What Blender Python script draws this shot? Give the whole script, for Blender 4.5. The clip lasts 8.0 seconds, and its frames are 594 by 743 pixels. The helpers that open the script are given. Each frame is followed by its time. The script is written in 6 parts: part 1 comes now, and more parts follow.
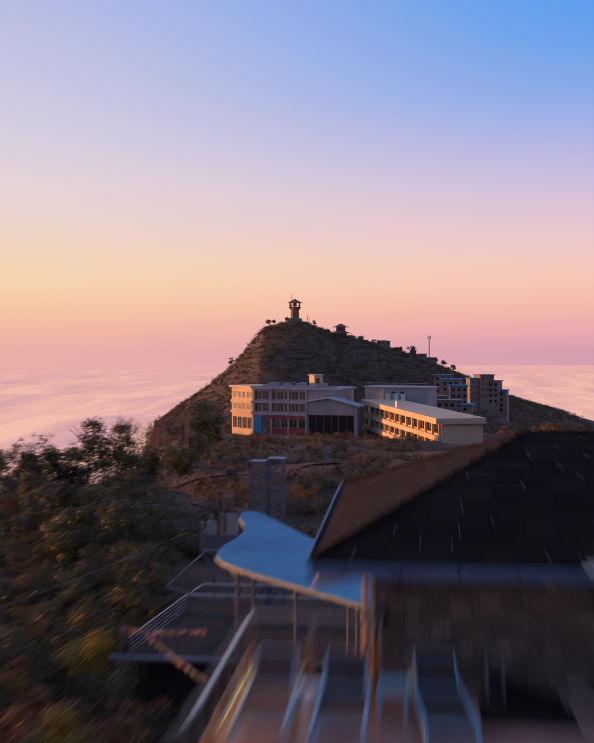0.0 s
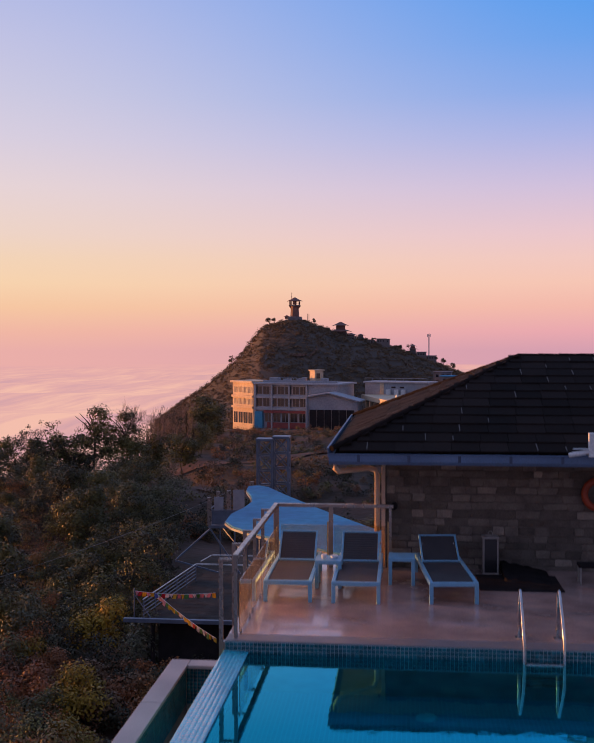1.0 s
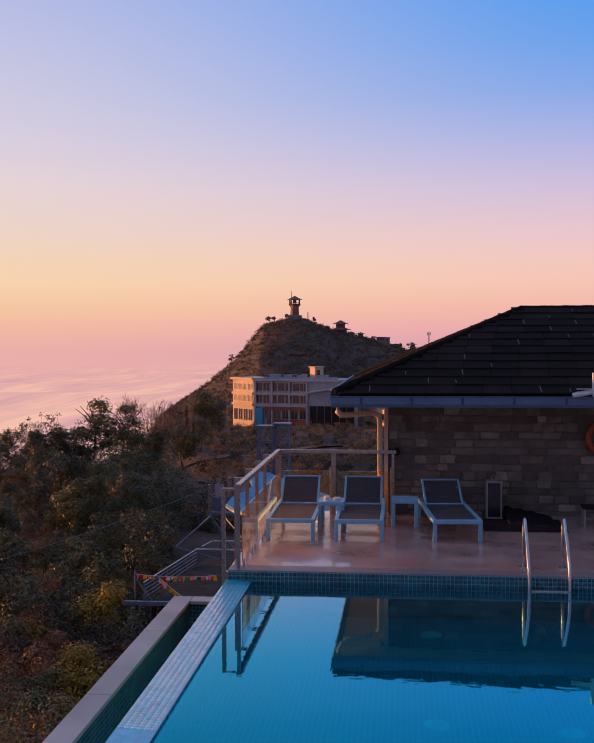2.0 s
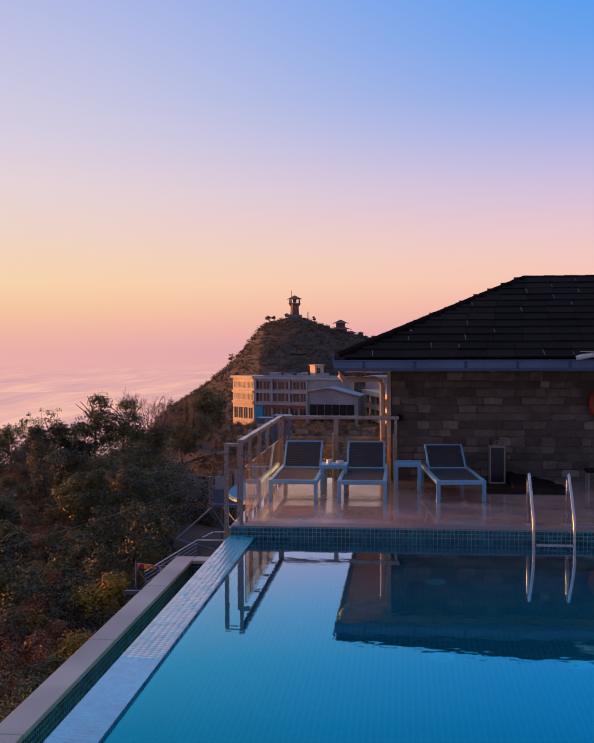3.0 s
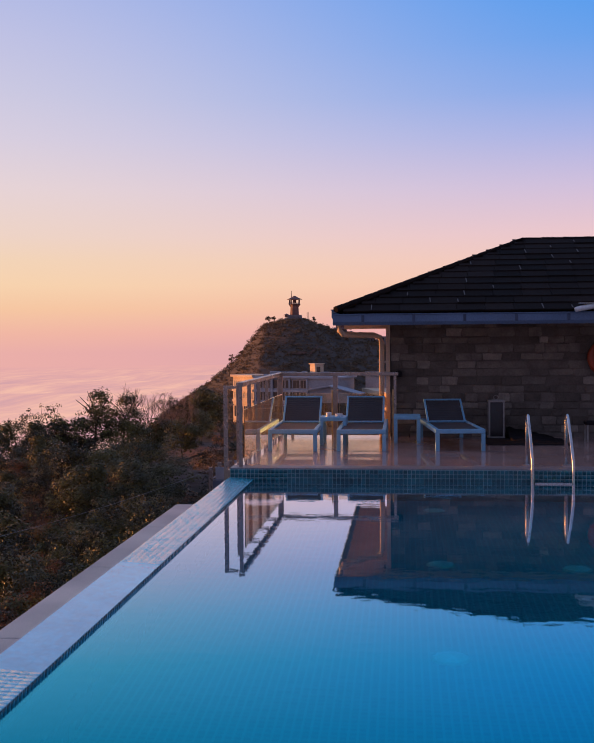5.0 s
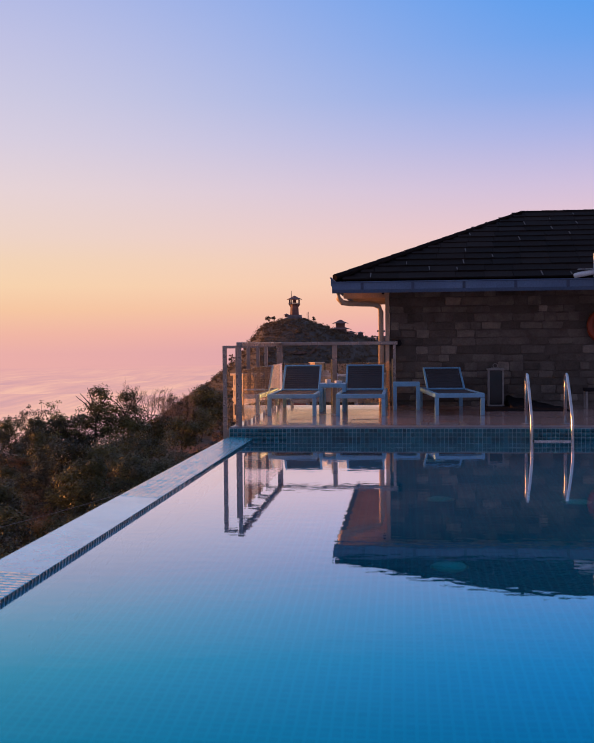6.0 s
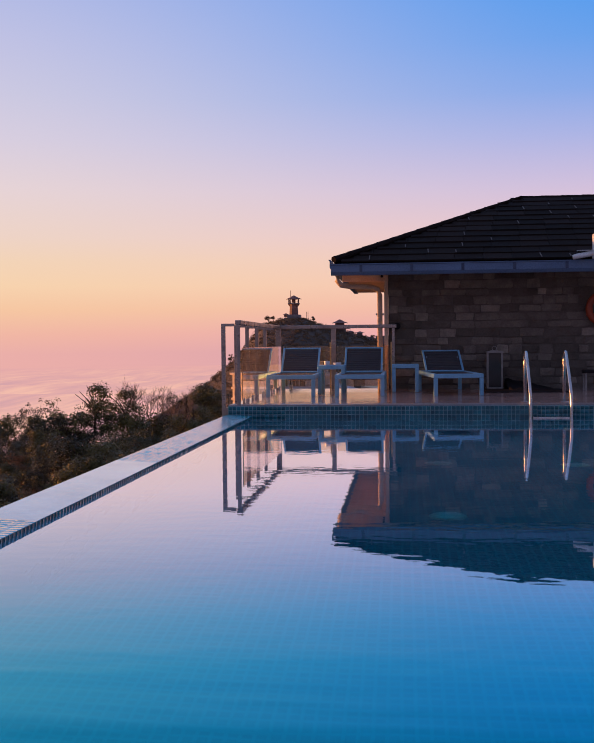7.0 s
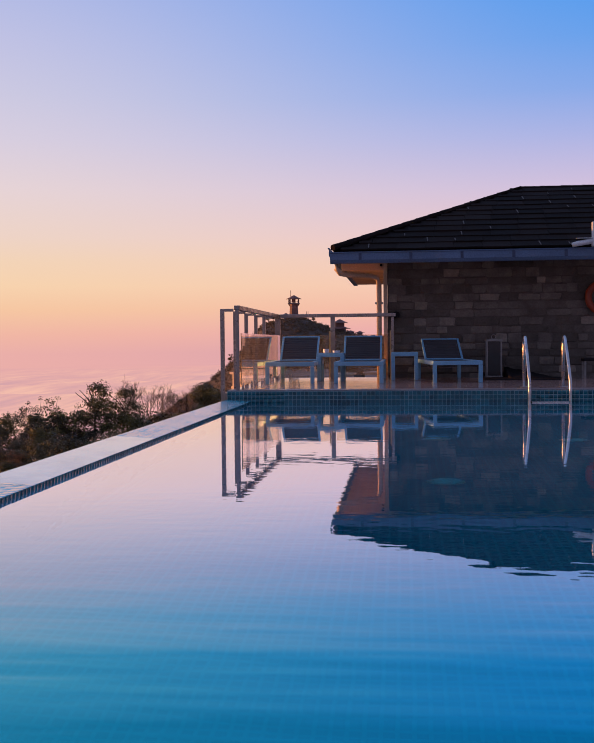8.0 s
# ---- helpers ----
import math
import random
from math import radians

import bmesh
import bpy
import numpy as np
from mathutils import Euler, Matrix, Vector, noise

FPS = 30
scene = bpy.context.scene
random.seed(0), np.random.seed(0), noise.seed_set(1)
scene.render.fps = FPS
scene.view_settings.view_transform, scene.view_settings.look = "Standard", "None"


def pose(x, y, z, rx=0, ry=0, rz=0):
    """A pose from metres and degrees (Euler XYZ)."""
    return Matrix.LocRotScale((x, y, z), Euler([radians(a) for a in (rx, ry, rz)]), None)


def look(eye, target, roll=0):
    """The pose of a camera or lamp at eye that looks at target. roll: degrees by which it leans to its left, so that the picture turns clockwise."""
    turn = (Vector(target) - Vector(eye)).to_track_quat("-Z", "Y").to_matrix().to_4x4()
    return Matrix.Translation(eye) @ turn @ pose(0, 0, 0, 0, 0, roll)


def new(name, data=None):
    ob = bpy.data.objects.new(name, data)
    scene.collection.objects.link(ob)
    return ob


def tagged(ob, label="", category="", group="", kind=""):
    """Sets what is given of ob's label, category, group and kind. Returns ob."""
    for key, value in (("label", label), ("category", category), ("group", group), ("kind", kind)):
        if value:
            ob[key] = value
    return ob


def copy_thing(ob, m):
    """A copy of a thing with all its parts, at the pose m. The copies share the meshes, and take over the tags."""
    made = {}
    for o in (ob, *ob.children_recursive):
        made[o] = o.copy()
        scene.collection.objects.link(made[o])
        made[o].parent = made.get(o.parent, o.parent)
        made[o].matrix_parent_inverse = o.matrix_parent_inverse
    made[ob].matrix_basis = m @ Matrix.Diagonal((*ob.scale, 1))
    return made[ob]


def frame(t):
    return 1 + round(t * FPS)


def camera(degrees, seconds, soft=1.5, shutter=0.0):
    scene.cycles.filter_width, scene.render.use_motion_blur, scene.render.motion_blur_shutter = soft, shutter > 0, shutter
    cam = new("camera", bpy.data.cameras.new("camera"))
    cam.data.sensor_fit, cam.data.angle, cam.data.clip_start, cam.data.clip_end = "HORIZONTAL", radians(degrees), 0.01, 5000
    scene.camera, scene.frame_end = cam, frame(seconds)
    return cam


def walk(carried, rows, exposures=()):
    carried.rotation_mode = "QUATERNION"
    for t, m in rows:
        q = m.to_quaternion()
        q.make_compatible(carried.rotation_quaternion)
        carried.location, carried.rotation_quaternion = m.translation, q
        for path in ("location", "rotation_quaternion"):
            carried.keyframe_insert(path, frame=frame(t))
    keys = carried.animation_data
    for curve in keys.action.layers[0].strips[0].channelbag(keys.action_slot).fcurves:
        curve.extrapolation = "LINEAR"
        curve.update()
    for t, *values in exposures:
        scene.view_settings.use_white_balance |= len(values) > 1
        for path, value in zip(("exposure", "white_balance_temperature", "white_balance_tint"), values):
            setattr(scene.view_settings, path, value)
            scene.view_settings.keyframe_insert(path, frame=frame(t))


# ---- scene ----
# ---- camera and its way: it sinks straight down over the pool ----
cam = camera(32.6, 8.0, soft=1.2, shutter=0.6)
PATH = [
    (0.0, (2.310, -10.150, 4.927), (2.100, -8.160, 4.871), -0.1),
    (0.034, (2.260, -11.550, 4.937), (2.050, -9.560, 4.881), -0.1),
    (0.067, (2.235, -11.820, 4.937), (2.025, -9.830, 4.881), -0.1),
    (0.1, (2.220, -11.950, 4.927), (2.010, -9.960, 4.871), -0.1),
    (0.2, (2.210, -12.220, 4.767), (2.000, -10.230, 4.711), -0.1),
    (0.3, (2.205, -12.260, 4.587), (1.995, -10.270, 4.531), -0.1),
    (0.5, (2.203, -12.266, 4.339), (1.993, -10.278, 4.282), -0.1),
    (1.0, (2.191, -12.261, 3.670), (1.982, -10.272, 3.613), -0.1),
    (1.5, (2.174, -12.238, 3.124), (1.965, -10.249, 3.066), -0.2),
    (1.7, (2.165, -12.225, 2.982), (1.956, -10.236, 2.924), -0.2),
    (2.8, (2.110, -12.175, 2.337), (1.901, -10.186, 2.279), -0.25),
    (3.0, (2.105, -12.170, 2.236), (1.896, -10.181, 2.178), -0.25),
    (3.5, (2.103, -12.182, 2.012), (1.894, -10.193, 1.955), -0.3),
    (4.0, (2.106, -12.188, 1.927), (1.898, -10.199, 1.870), -0.35),
    (4.5, (2.114, -12.202, 1.784), (1.905, -10.214, 1.728), -0.4),
    (4.7, (2.116, -12.206, 1.682), (1.907, -10.218, 1.626), -0.4),
    (5.8, (2.124, -12.226, 1.102), (1.915, -10.238, 1.047), -0.5),
    (6.0, (2.126, -12.227, 1.017), (1.917, -10.239, 0.962), -0.5),
    (6.5, (2.127, -12.225, 0.865), (1.919, -10.237, 0.809), -0.5),
    (7.0, (2.132, -12.221, 0.746), (1.924, -10.232, 0.691), -0.55),
    (7.5, (2.137, -12.220, 0.648), (1.929, -10.231, 0.593), -0.55),
    (8.0, (2.144, -12.226, 0.565), (1.936, -10.238, 0.510), -0.55),
]
walk(cam, [(t, look(eye, target, roll)) for t, eye, target, roll in PATH])


# ---- sky and sun ----
def lin(r, g, b):
    """Linear colour from the everyday 0 to 255 one."""
    return tuple(((c / 255 + 0.055) / 1.055) ** 2.4 if c > 10 else c / 255 / 12.92 for c in (r, g, b)) + (1.0,)


world = bpy.data.worlds.new("dusk_sky")
scene.world = world
world.use_nodes = True
W = world.node_tree


def wnode(kind):
    return W.nodes.new(kind)


def wmath(op, a, b=0.0):
    n = wnode("ShaderNodeMath")
    n.operation = op
    for i, v in enumerate((a, b)):
        if isinstance(v, (int, float)):
            n.inputs[i].default_value = v
        else:
            W.links.new(v, n.inputs[i])
    return n.outputs[0]


def wramp(stops, fac, mode="LINEAR"):
    n = wnode("ShaderNodeValToRGB")
    n.color_ramp.interpolation = mode
    e = n.color_ramp.elements
    while len(e) < len(stops):
        e.new(0.5)
    for k, (p, c) in enumerate(stops):
        e[k].position, e[k].color = p, c
    W.links.new(fac, n.inputs[0])
    return n.outputs[0]


def wmix(fac, a, b):
    n = wnode("ShaderNodeMix")
    n.data_type = "RGBA"
    W.links.new(fac, n.inputs[0])
    W.links.new(a, n.inputs[6])
    W.links.new(b, n.inputs[7])
    return n.outputs[2]


axes = wnode("ShaderNodeSeparateXYZ")
W.links.new(wnode("ShaderNodeTexCoord").outputs["Generated"], axes.inputs[0])
up = wmath("MAXIMUM", wmath("MULTIPLY", wmath("ADD", axes.outputs[2], 0.0079), 2.0), 0.0)
warm_sky = wramp([
    (0.0, lin(235, 175, 169)), (0.037, lin(241, 183, 164)), (0.084, lin(246, 199, 162)), (0.13, lin(247, 211, 174)),
    (0.176, lin(243, 212, 183)), (0.222, lin(238, 212, 198)), (0.31, lin(231, 212, 214)), (0.40, lin(217, 207, 223)),
    (0.48, lin(206, 202, 225)), (0.57, lin(195, 195, 227)), (0.65, lin(182, 188, 228)), (0.8, lin(162, 174, 218)), (1.0, lin(150, 166, 210))], up)
cool_sky = wramp([
    (0.0, lin(212, 158, 176)), (0.037, lin(233, 168, 176)), (0.084, lin(243, 184, 172)), (0.13, lin(246, 197, 181)),
    (0.176, lin(242, 200, 193)), (0.222, lin(234, 198, 205)), (0.31, lin(207, 191, 221)), (0.40, lin(170, 179, 229)),
    (0.48, lin(132, 168, 233)), (0.57, lin(100, 160, 236)), (0.65, lin(78, 155, 238)), (0.8, lin(92, 150, 222)), (1.0, lin(104, 146, 208))], up)
# side: -1 towards the sunset, +1 away from it
side = wmath("ADD", wmath("MULTIPLY", axes.outputs[0], 0.9945), wmath("MULTIPLY", axes.outputs[1], 0.1045))
ahead = wmath("SUBTRACT", wmath("MULTIPLY", axes.outputs[1], 0.9945), wmath("MULTIPLY", axes.outputs[0], 0.1045))
span = wnode("ShaderNodeMapRange")
span.interpolation_type = "SMOOTHSTEP"
span.inputs[1].default_value, span.inputs[2].default_value = -0.36, 0.36
W.links.new(side, span.inputs[0])
sunset = wmix(span.outputs[0], warm_sky, cool_sky)
# the half of the sky away from the sunset is already in dusk
dusk_half = wramp([(0.0, lin(132, 116, 132)), (0.3, lin(126, 124, 152)), (1.0, lin(122, 134, 176))], up)
turn = wnode("ShaderNodeMapRange")
turn.interpolation_type = "SMOOTHSTEP"
turn.inputs[1].default_value, turn.inputs[2].default_value = -0.35, 0.8
W.links.new(wmath("SUBTRACT", ahead, wmath("MULTIPLY", side, 0.55)), turn.inputs[0])
sky = wmix(turn.outputs[0], dusk_half, sunset)
W.links.new(sky, W.nodes["Background"].inputs[0])
W.nodes["Background"].inputs[1].default_value = 1.0

sun_data = bpy.data.lights.new("sun", "SUN")
sun_data.energy, sun_data.angle, sun_data.color = 6.0, radians(1.0), (1.0, 0.37, 0.09)
sun = new("sun", sun_data)
sun.matrix_world = look((-95, 30, 5.0), (0, 0, 0))


# ---- materials ----
def material(name, base, rough=0.6, metal=0.0, second=None, scale=6.0, fine=60.0, bump=0.15, reach=0.01, per=None, spread=0.25,
             coat=0.0, transmission=0.0, ior=1.45, stretch=(1, 1, 1), specular=0.5):
    """A principled surface with variation at two scales (patches and grain), some relief and, with per, a tone for each piece."""
    m = bpy.data.materials.new(name)
    m.use_nodes = True
    t, p = m.node_tree, m.node_tree.nodes["Principled BSDF"]
    p.inputs["Roughness"].default_value, p.inputs["Metallic"].default_value = rough, metal
    p.inputs["Coat Weight"].default_value, p.inputs["Transmission Weight"].default_value = coat, transmission
    p.inputs["IOR"].default_value, p.inputs["Specular IOR Level"].default_value = ior, specular
    at = t.nodes.new("ShaderNodeNewGeometry").outputs["Position"]
    st = t.nodes.new("ShaderNodeVectorMath")
    st.operation = "MULTIPLY"
    st.inputs[1].default_value = stretch
    t.links.new(at, st.inputs[0])

    def cloud(sc, detail):
        n = t.nodes.new("ShaderNodeTexNoise")
        n.inputs["Scale"].default_value, n.inputs["Detail"].default_value = sc, detail
        t.links.new(st.outputs[0], n.inputs["Vector"])
        return n.outputs["Fac"]

    def mix(f, a, b, blend="MIX"):
        n = t.nodes.new("ShaderNodeMix")
        n.data_type, n.blend_type = "RGBA", blend
        for k, v in ((0, f), (6, a), (7, b)):
            if isinstance(v, (float, tuple)):
                n.inputs[k].default_value = v
            else:
                t.links.new(v, n.inputs[k])
        return n.outputs[2]

    def spanned(v, lo, hi, a=0.0, b=1.0):
        n = t.nodes.new("ShaderNodeMapRange")
        for k, x in ((1, lo), (2, hi), (3, a), (4, b)):
            n.inputs[k].default_value = x
        t.links.new(v, n.inputs[0])
        return n.outputs[0]

    base = tuple(base) + (1.0,)
    other = tuple(second) + (1.0,) if second else tuple(c * 0.72 for c in base[:3]) + (1.0,)
    big, small = cloud(scale, 4.0), cloud(fine, 3.0)
    col = mix(spanned(big, 0.35, 0.65), base, other)
    grain = spanned(small, 0.25, 0.75, 0.82, 1.15)
    tone = t.nodes.new("ShaderNodeCombineColor")
    for k in range(3):
        t.links.new(grain, tone.inputs[k])
    col = mix(1.0, col, tone.outputs[0], "MULTIPLY")
    if per:
        r = t.nodes.new("ShaderNodeObjectInfo").outputs["Random"] if per == "object" else t.nodes.new("ShaderNodeNewGeometry").outputs["Random Per Island"]
        hs = t.nodes.new("ShaderNodeHueSaturation")
        t.links.new(spanned(r, 0, 1, 1 - spread, 1 + spread), hs.inputs["Value"])
        t.links.new(col, hs.inputs["Color"])
        col = hs.outputs[0]
    t.links.new(col, p.inputs["Base Color"])
    t.links.new(spanned(big, 0.3, 0.7, max(rough - 0.08, 0.02), min(rough + 0.08, 1)), p.inputs["Roughness"])
    if bump:
        b = t.nodes.new("ShaderNodeBump")
        b.inputs["Strength"].default_value, b.inputs["Distance"].default_value = bump, reach
        t.links.new(small, b.inputs["Height"])
        t.links.new(b.outputs[0], p.inputs["Normal"])
    return m


def foliage(name, tones, low=0.8, high=1.22, gloss=0.2):
    """Leaves: a tone for each leaf or bush, from a short list, and lighter and darker patches through the crown."""
    m = bpy.data.materials.new(name)
    m.use_nodes = True
    t, p = m.node_tree, m.node_tree.nodes["Principled BSDF"]
    p.inputs["Roughness"].default_value = 0.5
    p.inputs["Specular IOR Level"].default_value = gloss
    g = t.nodes.new("ShaderNodeNewGeometry")
    leaf = g.outputs["Random Per Island"]
    n = t.nodes.new("ShaderNodeTexNoise")
    n.inputs["Scale"].default_value, n.inputs["Detail"].default_value = 0.22, 3.0
    t.links.new(g.outputs["Position"], n.inputs["Vector"])
    s = t.nodes.new("ShaderNodeMath")
    s.operation = "MULTIPLY_ADD"
    s.inputs[1].default_value, s.inputs[2].default_value = 0.22, -0.11
    t.links.new(leaf, s.inputs[0])
    wide = t.nodes.new("ShaderNodeMapRange")
    wide.inputs[1].default_value, wide.inputs[2].default_value = 0.34, 0.66
    t.links.new(n.outputs["Fac"], wide.inputs[0])
    a = t.nodes.new("ShaderNodeMath")
    a.operation = "ADD"
    t.links.new(wide.outputs[0], a.inputs[0])
    t.links.new(s.outputs[0], a.inputs[1])
    r = t.nodes.new("ShaderNodeValToRGB")
    e = r.color_ramp.elements
    while len(e) < len(tones):
        e.new(0.5)
    for k, c in enumerate(tones):
        e[k].position, e[k].color = k / (len(tones) - 1), tuple(c) + (1.0,)
    t.links.new(a.outputs[0], r.inputs[0])
    hs = t.nodes.new("ShaderNodeHueSaturation")
    v = t.nodes.new("ShaderNodeMapRange")
    v.inputs[3].default_value, v.inputs[4].default_value = low, high
    t.links.new(leaf, v.inputs[0])
    t.links.new(v.outputs[0], hs.inputs["Value"])
    t.links.new(r.outputs[0], hs.inputs["Color"])
    t.links.new(hs.outputs[0], p.inputs["Base Color"])
    return m


M_DECK = material("terrace_stone", (0.45, 0.315, 0.285), 0.22, coat=0.5, second=(0.25, 0.17, 0.155), scale=1.4, fine=40, bump=0.05, reach=0.004)
M_TRIM = material("edging_stone", (0.19, 0.17, 0.18), 0.4, second=(0.15, 0.135, 0.145), scale=1.5, fine=70, bump=0.08, reach=0.003)
M_GRANITE = material("grey_coping", (0.42, 0.38, 0.38), 0.45, second=(0.33, 0.30, 0.31), scale=1.2, fine=90, bump=0.1, reach=0.003)
M_CONCRETE = material("concrete", (0.22, 0.21, 0.20), 0.85, scale=0.8, fine=25)
M_GROUT = material("grout", (0.30, 0.44, 0.47), 0.8, scale=3, fine=80)
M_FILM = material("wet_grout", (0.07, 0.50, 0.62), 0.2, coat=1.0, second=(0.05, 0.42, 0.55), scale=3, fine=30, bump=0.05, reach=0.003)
M_TILE = material("teal_mosaic", (0.012, 0.13, 0.16), 0.12, second=(0.008, 0.09, 0.12), scale=4, fine=30, bump=0.05, reach=0.003, per="object", spread=0.35)
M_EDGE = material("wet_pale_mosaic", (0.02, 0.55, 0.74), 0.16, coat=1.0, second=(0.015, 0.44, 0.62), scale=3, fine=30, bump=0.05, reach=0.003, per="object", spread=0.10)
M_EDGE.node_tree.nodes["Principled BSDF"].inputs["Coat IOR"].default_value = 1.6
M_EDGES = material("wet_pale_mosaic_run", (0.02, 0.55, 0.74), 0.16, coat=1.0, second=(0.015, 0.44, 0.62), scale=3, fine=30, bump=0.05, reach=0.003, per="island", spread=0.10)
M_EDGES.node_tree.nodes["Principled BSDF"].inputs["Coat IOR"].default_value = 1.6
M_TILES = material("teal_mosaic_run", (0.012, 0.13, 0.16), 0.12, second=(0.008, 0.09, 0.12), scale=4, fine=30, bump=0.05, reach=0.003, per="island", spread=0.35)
M_STEEL = material("stainless_steel", (0.62, 0.60, 0.60), 0.22, metal=1.0, scale=9, fine=120, bump=0.02, reach=0.001)
M_RAIL = material("brown_grey_metal", (0.38, 0.33, 0.31), 0.30, metal=0.6, scale=5, fine=80, bump=0.03, reach=0.001)
M_BRASS = material("brassy_anodised_strip", (0.62, 0.42, 0.20), 0.35, metal=0.7, scale=9, fine=120, bump=0.02, reach=0.001)
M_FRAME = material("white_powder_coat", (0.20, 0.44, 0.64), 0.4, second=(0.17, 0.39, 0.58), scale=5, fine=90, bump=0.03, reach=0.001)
M_SLING = material("dark_sling_fabric", (0.045, 0.042, 0.048), 0.75, second=(0.06, 0.055, 0.06), scale=4, fine=180, bump=0.2, reach=0.002)
M_STONE = material("rubble_stone", (0.165, 0.138, 0.115), 0.9, second=(0.115, 0.096, 0.082), scale=5, fine=35, bump=0.6, reach=0.012, per="object", spread=0.33, specular=0.2)
M_PALESTONE = material("pale_rubble_stone", (0.27, 0.225, 0.185), 0.9, second=(0.19, 0.16, 0.135), scale=7, fine=35, bump=0.6, reach=0.012, per="object", spread=0.25, specular=0.2)
M_MORTAR = material("mortar", (0.135, 0.113, 0.095), 0.95, scale=4, fine=50, bump=0.5, reach=0.01)
M_ROOF = material("dark_roof_tile", (0.019, 0.014, 0.013), 0.85, second=(0.027, 0.019, 0.017), scale=1.2, fine=45, bump=0.4, reach=0.004, per="object", spread=0.3, specular=0.05)
M_RIDGE = material("ridge_tile", (0.024, 0.018, 0.017), 0.95, scale=3, fine=60, specular=0.04)
M_LICHEN = material("pale_lichen", (0.14, 0.12, 0.115), 0.9, scale=12, fine=90)
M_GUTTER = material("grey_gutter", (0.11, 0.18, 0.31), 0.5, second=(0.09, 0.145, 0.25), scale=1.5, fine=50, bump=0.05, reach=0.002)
M_STRAP = material("dark_gutter_joint", (0.06, 0.085, 0.15), 0.6, scale=4, fine=50, bump=0.05, reach=0.002)
# the low orange glow under the eaves is painted into this base colour
M_SOFFIT = material("glow_toned_soffit", (0.68, 0.50, 0.36), 0.7, scale=2, fine=50, bump=0.05)
M_RED = material("orange_red_plastic", (0.36, 0.055, 0.02), 0.45, scale=6, fine=50, bump=0.05)
M_WHITE = material("white_plastic", (0.74, 0.76, 0.78), 0.4, scale=6, fine=60, bump=0.03)
M_BLACK = material("dull_black", (0.022, 0.019, 0.021), 0.95, scale=4, fine=60, bump=0.3, specular=0.1)
M_LANTERN = material("weathered_lantern_metal", (0.32, 0.29, 0.27), 0.5, metal=0.3, scale=9, fine=80, bump=0.1)
# shade and sunset light painted into two plasters: blue-grey fronts, warm sunward walls
M_PLASTER = material("shade_toned_plaster", (0.37, 0.39, 0.44), 0.8, second=(0.29, 0.31, 0.36), scale=0.15, fine=2.0, bump=0.1)
M_SUNTONE_WALL = material("sun_toned_plaster", (0.68, 0.52, 0.36), 0.8, second=(0.60, 0.45, 0.31), scale=0.2, fine=2.0, bump=0.1)
M_BRICKRED = material("dull_red_cladding", (0.28, 0.07, 0.07), 0.7, scale=0.3, fine=3)
M_CURTAIN = material("drawn_curtain", (0.42, 0.36, 0.30), 0.6, scale=0.5, fine=4)
M_DARKGLASS = material("dark_window_glass", (0.03, 0.03, 0.035), 0.08, scale=1, fine=5, bump=0)
M_BLUEROOF = material("blue_painted_metal", (0.07, 0.30, 0.50), 0.75, second=(0.07, 0.23, 0.43), scale=0.25, fine=2, bump=0.05, specular=0.12)
M_TRUSS = material("galvanised_steel", (0.18, 0.22, 0.30), 0.5, metal=0.4, scale=1, fine=20)
M_PLANK = material("dark_decking", (0.026, 0.021, 0.021), 0.9, second=(0.018, 0.014, 0.015), scale=1.5, fine=20)
M_TEMPLE = material("temple_red_brown", (0.24, 0.13, 0.115), 0.8, scale=0.3, fine=2)
M_TEMPLEWALL = material("temple_grey_wall", (0.22, 0.20, 0.21), 0.8, scale=0.3, fine=2)
M_BARK = material("bark", (0.075, 0.055, 0.045), 0.9, scale=2, fine=30, bump=0.4)
M_TWIG = material("bare_twigs", (0.24, 0.16, 0.13), 0.9, scale=2, fine=30, bump=0.2)
M_EARTH = material("hill_earth", (0.090, 0.040, 0.024), 0.95, second=(0.040, 0.026, 0.016), scale=0.16, fine=0.9, bump=0.6, reach=0.3)
M_SCRUB = material("hill_scrub", (0.086, 0.060, 0.047), 0.95, second=(0.066, 0.049, 0.039), scale=0.02, fine=0.25, bump=0.2, reach=0.4)
M_PATHSOIL = material("red_earth", (0.15, 0.062, 0.038), 0.95, second=(0.10, 0.042, 0.028), scale=0.15, fine=1.5, bump=0.4, reach=0.1)
M_POOLWALL = material("pool_lining", (0.02, 0.30, 0.46), 0.3, scale=1, fine=30, bump=0.05)
M_GLOW = material("pale_blue_fitting", (0.75, 0.95, 0.95), 0.3, scale=6, fine=60, bump=0)
M_GREEN = foliage("evergreen_leaves", [(0.039, 0.036, 0.016), (0.068, 0.062, 0.023), (0.104, 0.088, 0.027), (0.156, 0.120, 0.031)])
M_MIXED = foliage("mixed_shrub_leaves", [(0.090, 0.081, 0.032), (0.133, 0.117, 0.040), (0.170, 0.133, 0.044), (0.241, 0.141, 0.049)])
M_OLIVE = foliage("olive_leaves", [(0.110, 0.099, 0.035), (0.169, 0.150, 0.043), (0.239, 0.199, 0.053)])
M_DUSK = foliage("dull_dark_leaves", [(0.033, 0.032, 0.018), (0.051, 0.046, 0.024), (0.068, 0.057, 0.027)])
M_GREY = foliage("grey_green_leaves", [(0.073, 0.071, 0.042), (0.103, 0.097, 0.055), (0.134, 0.122, 0.067)])
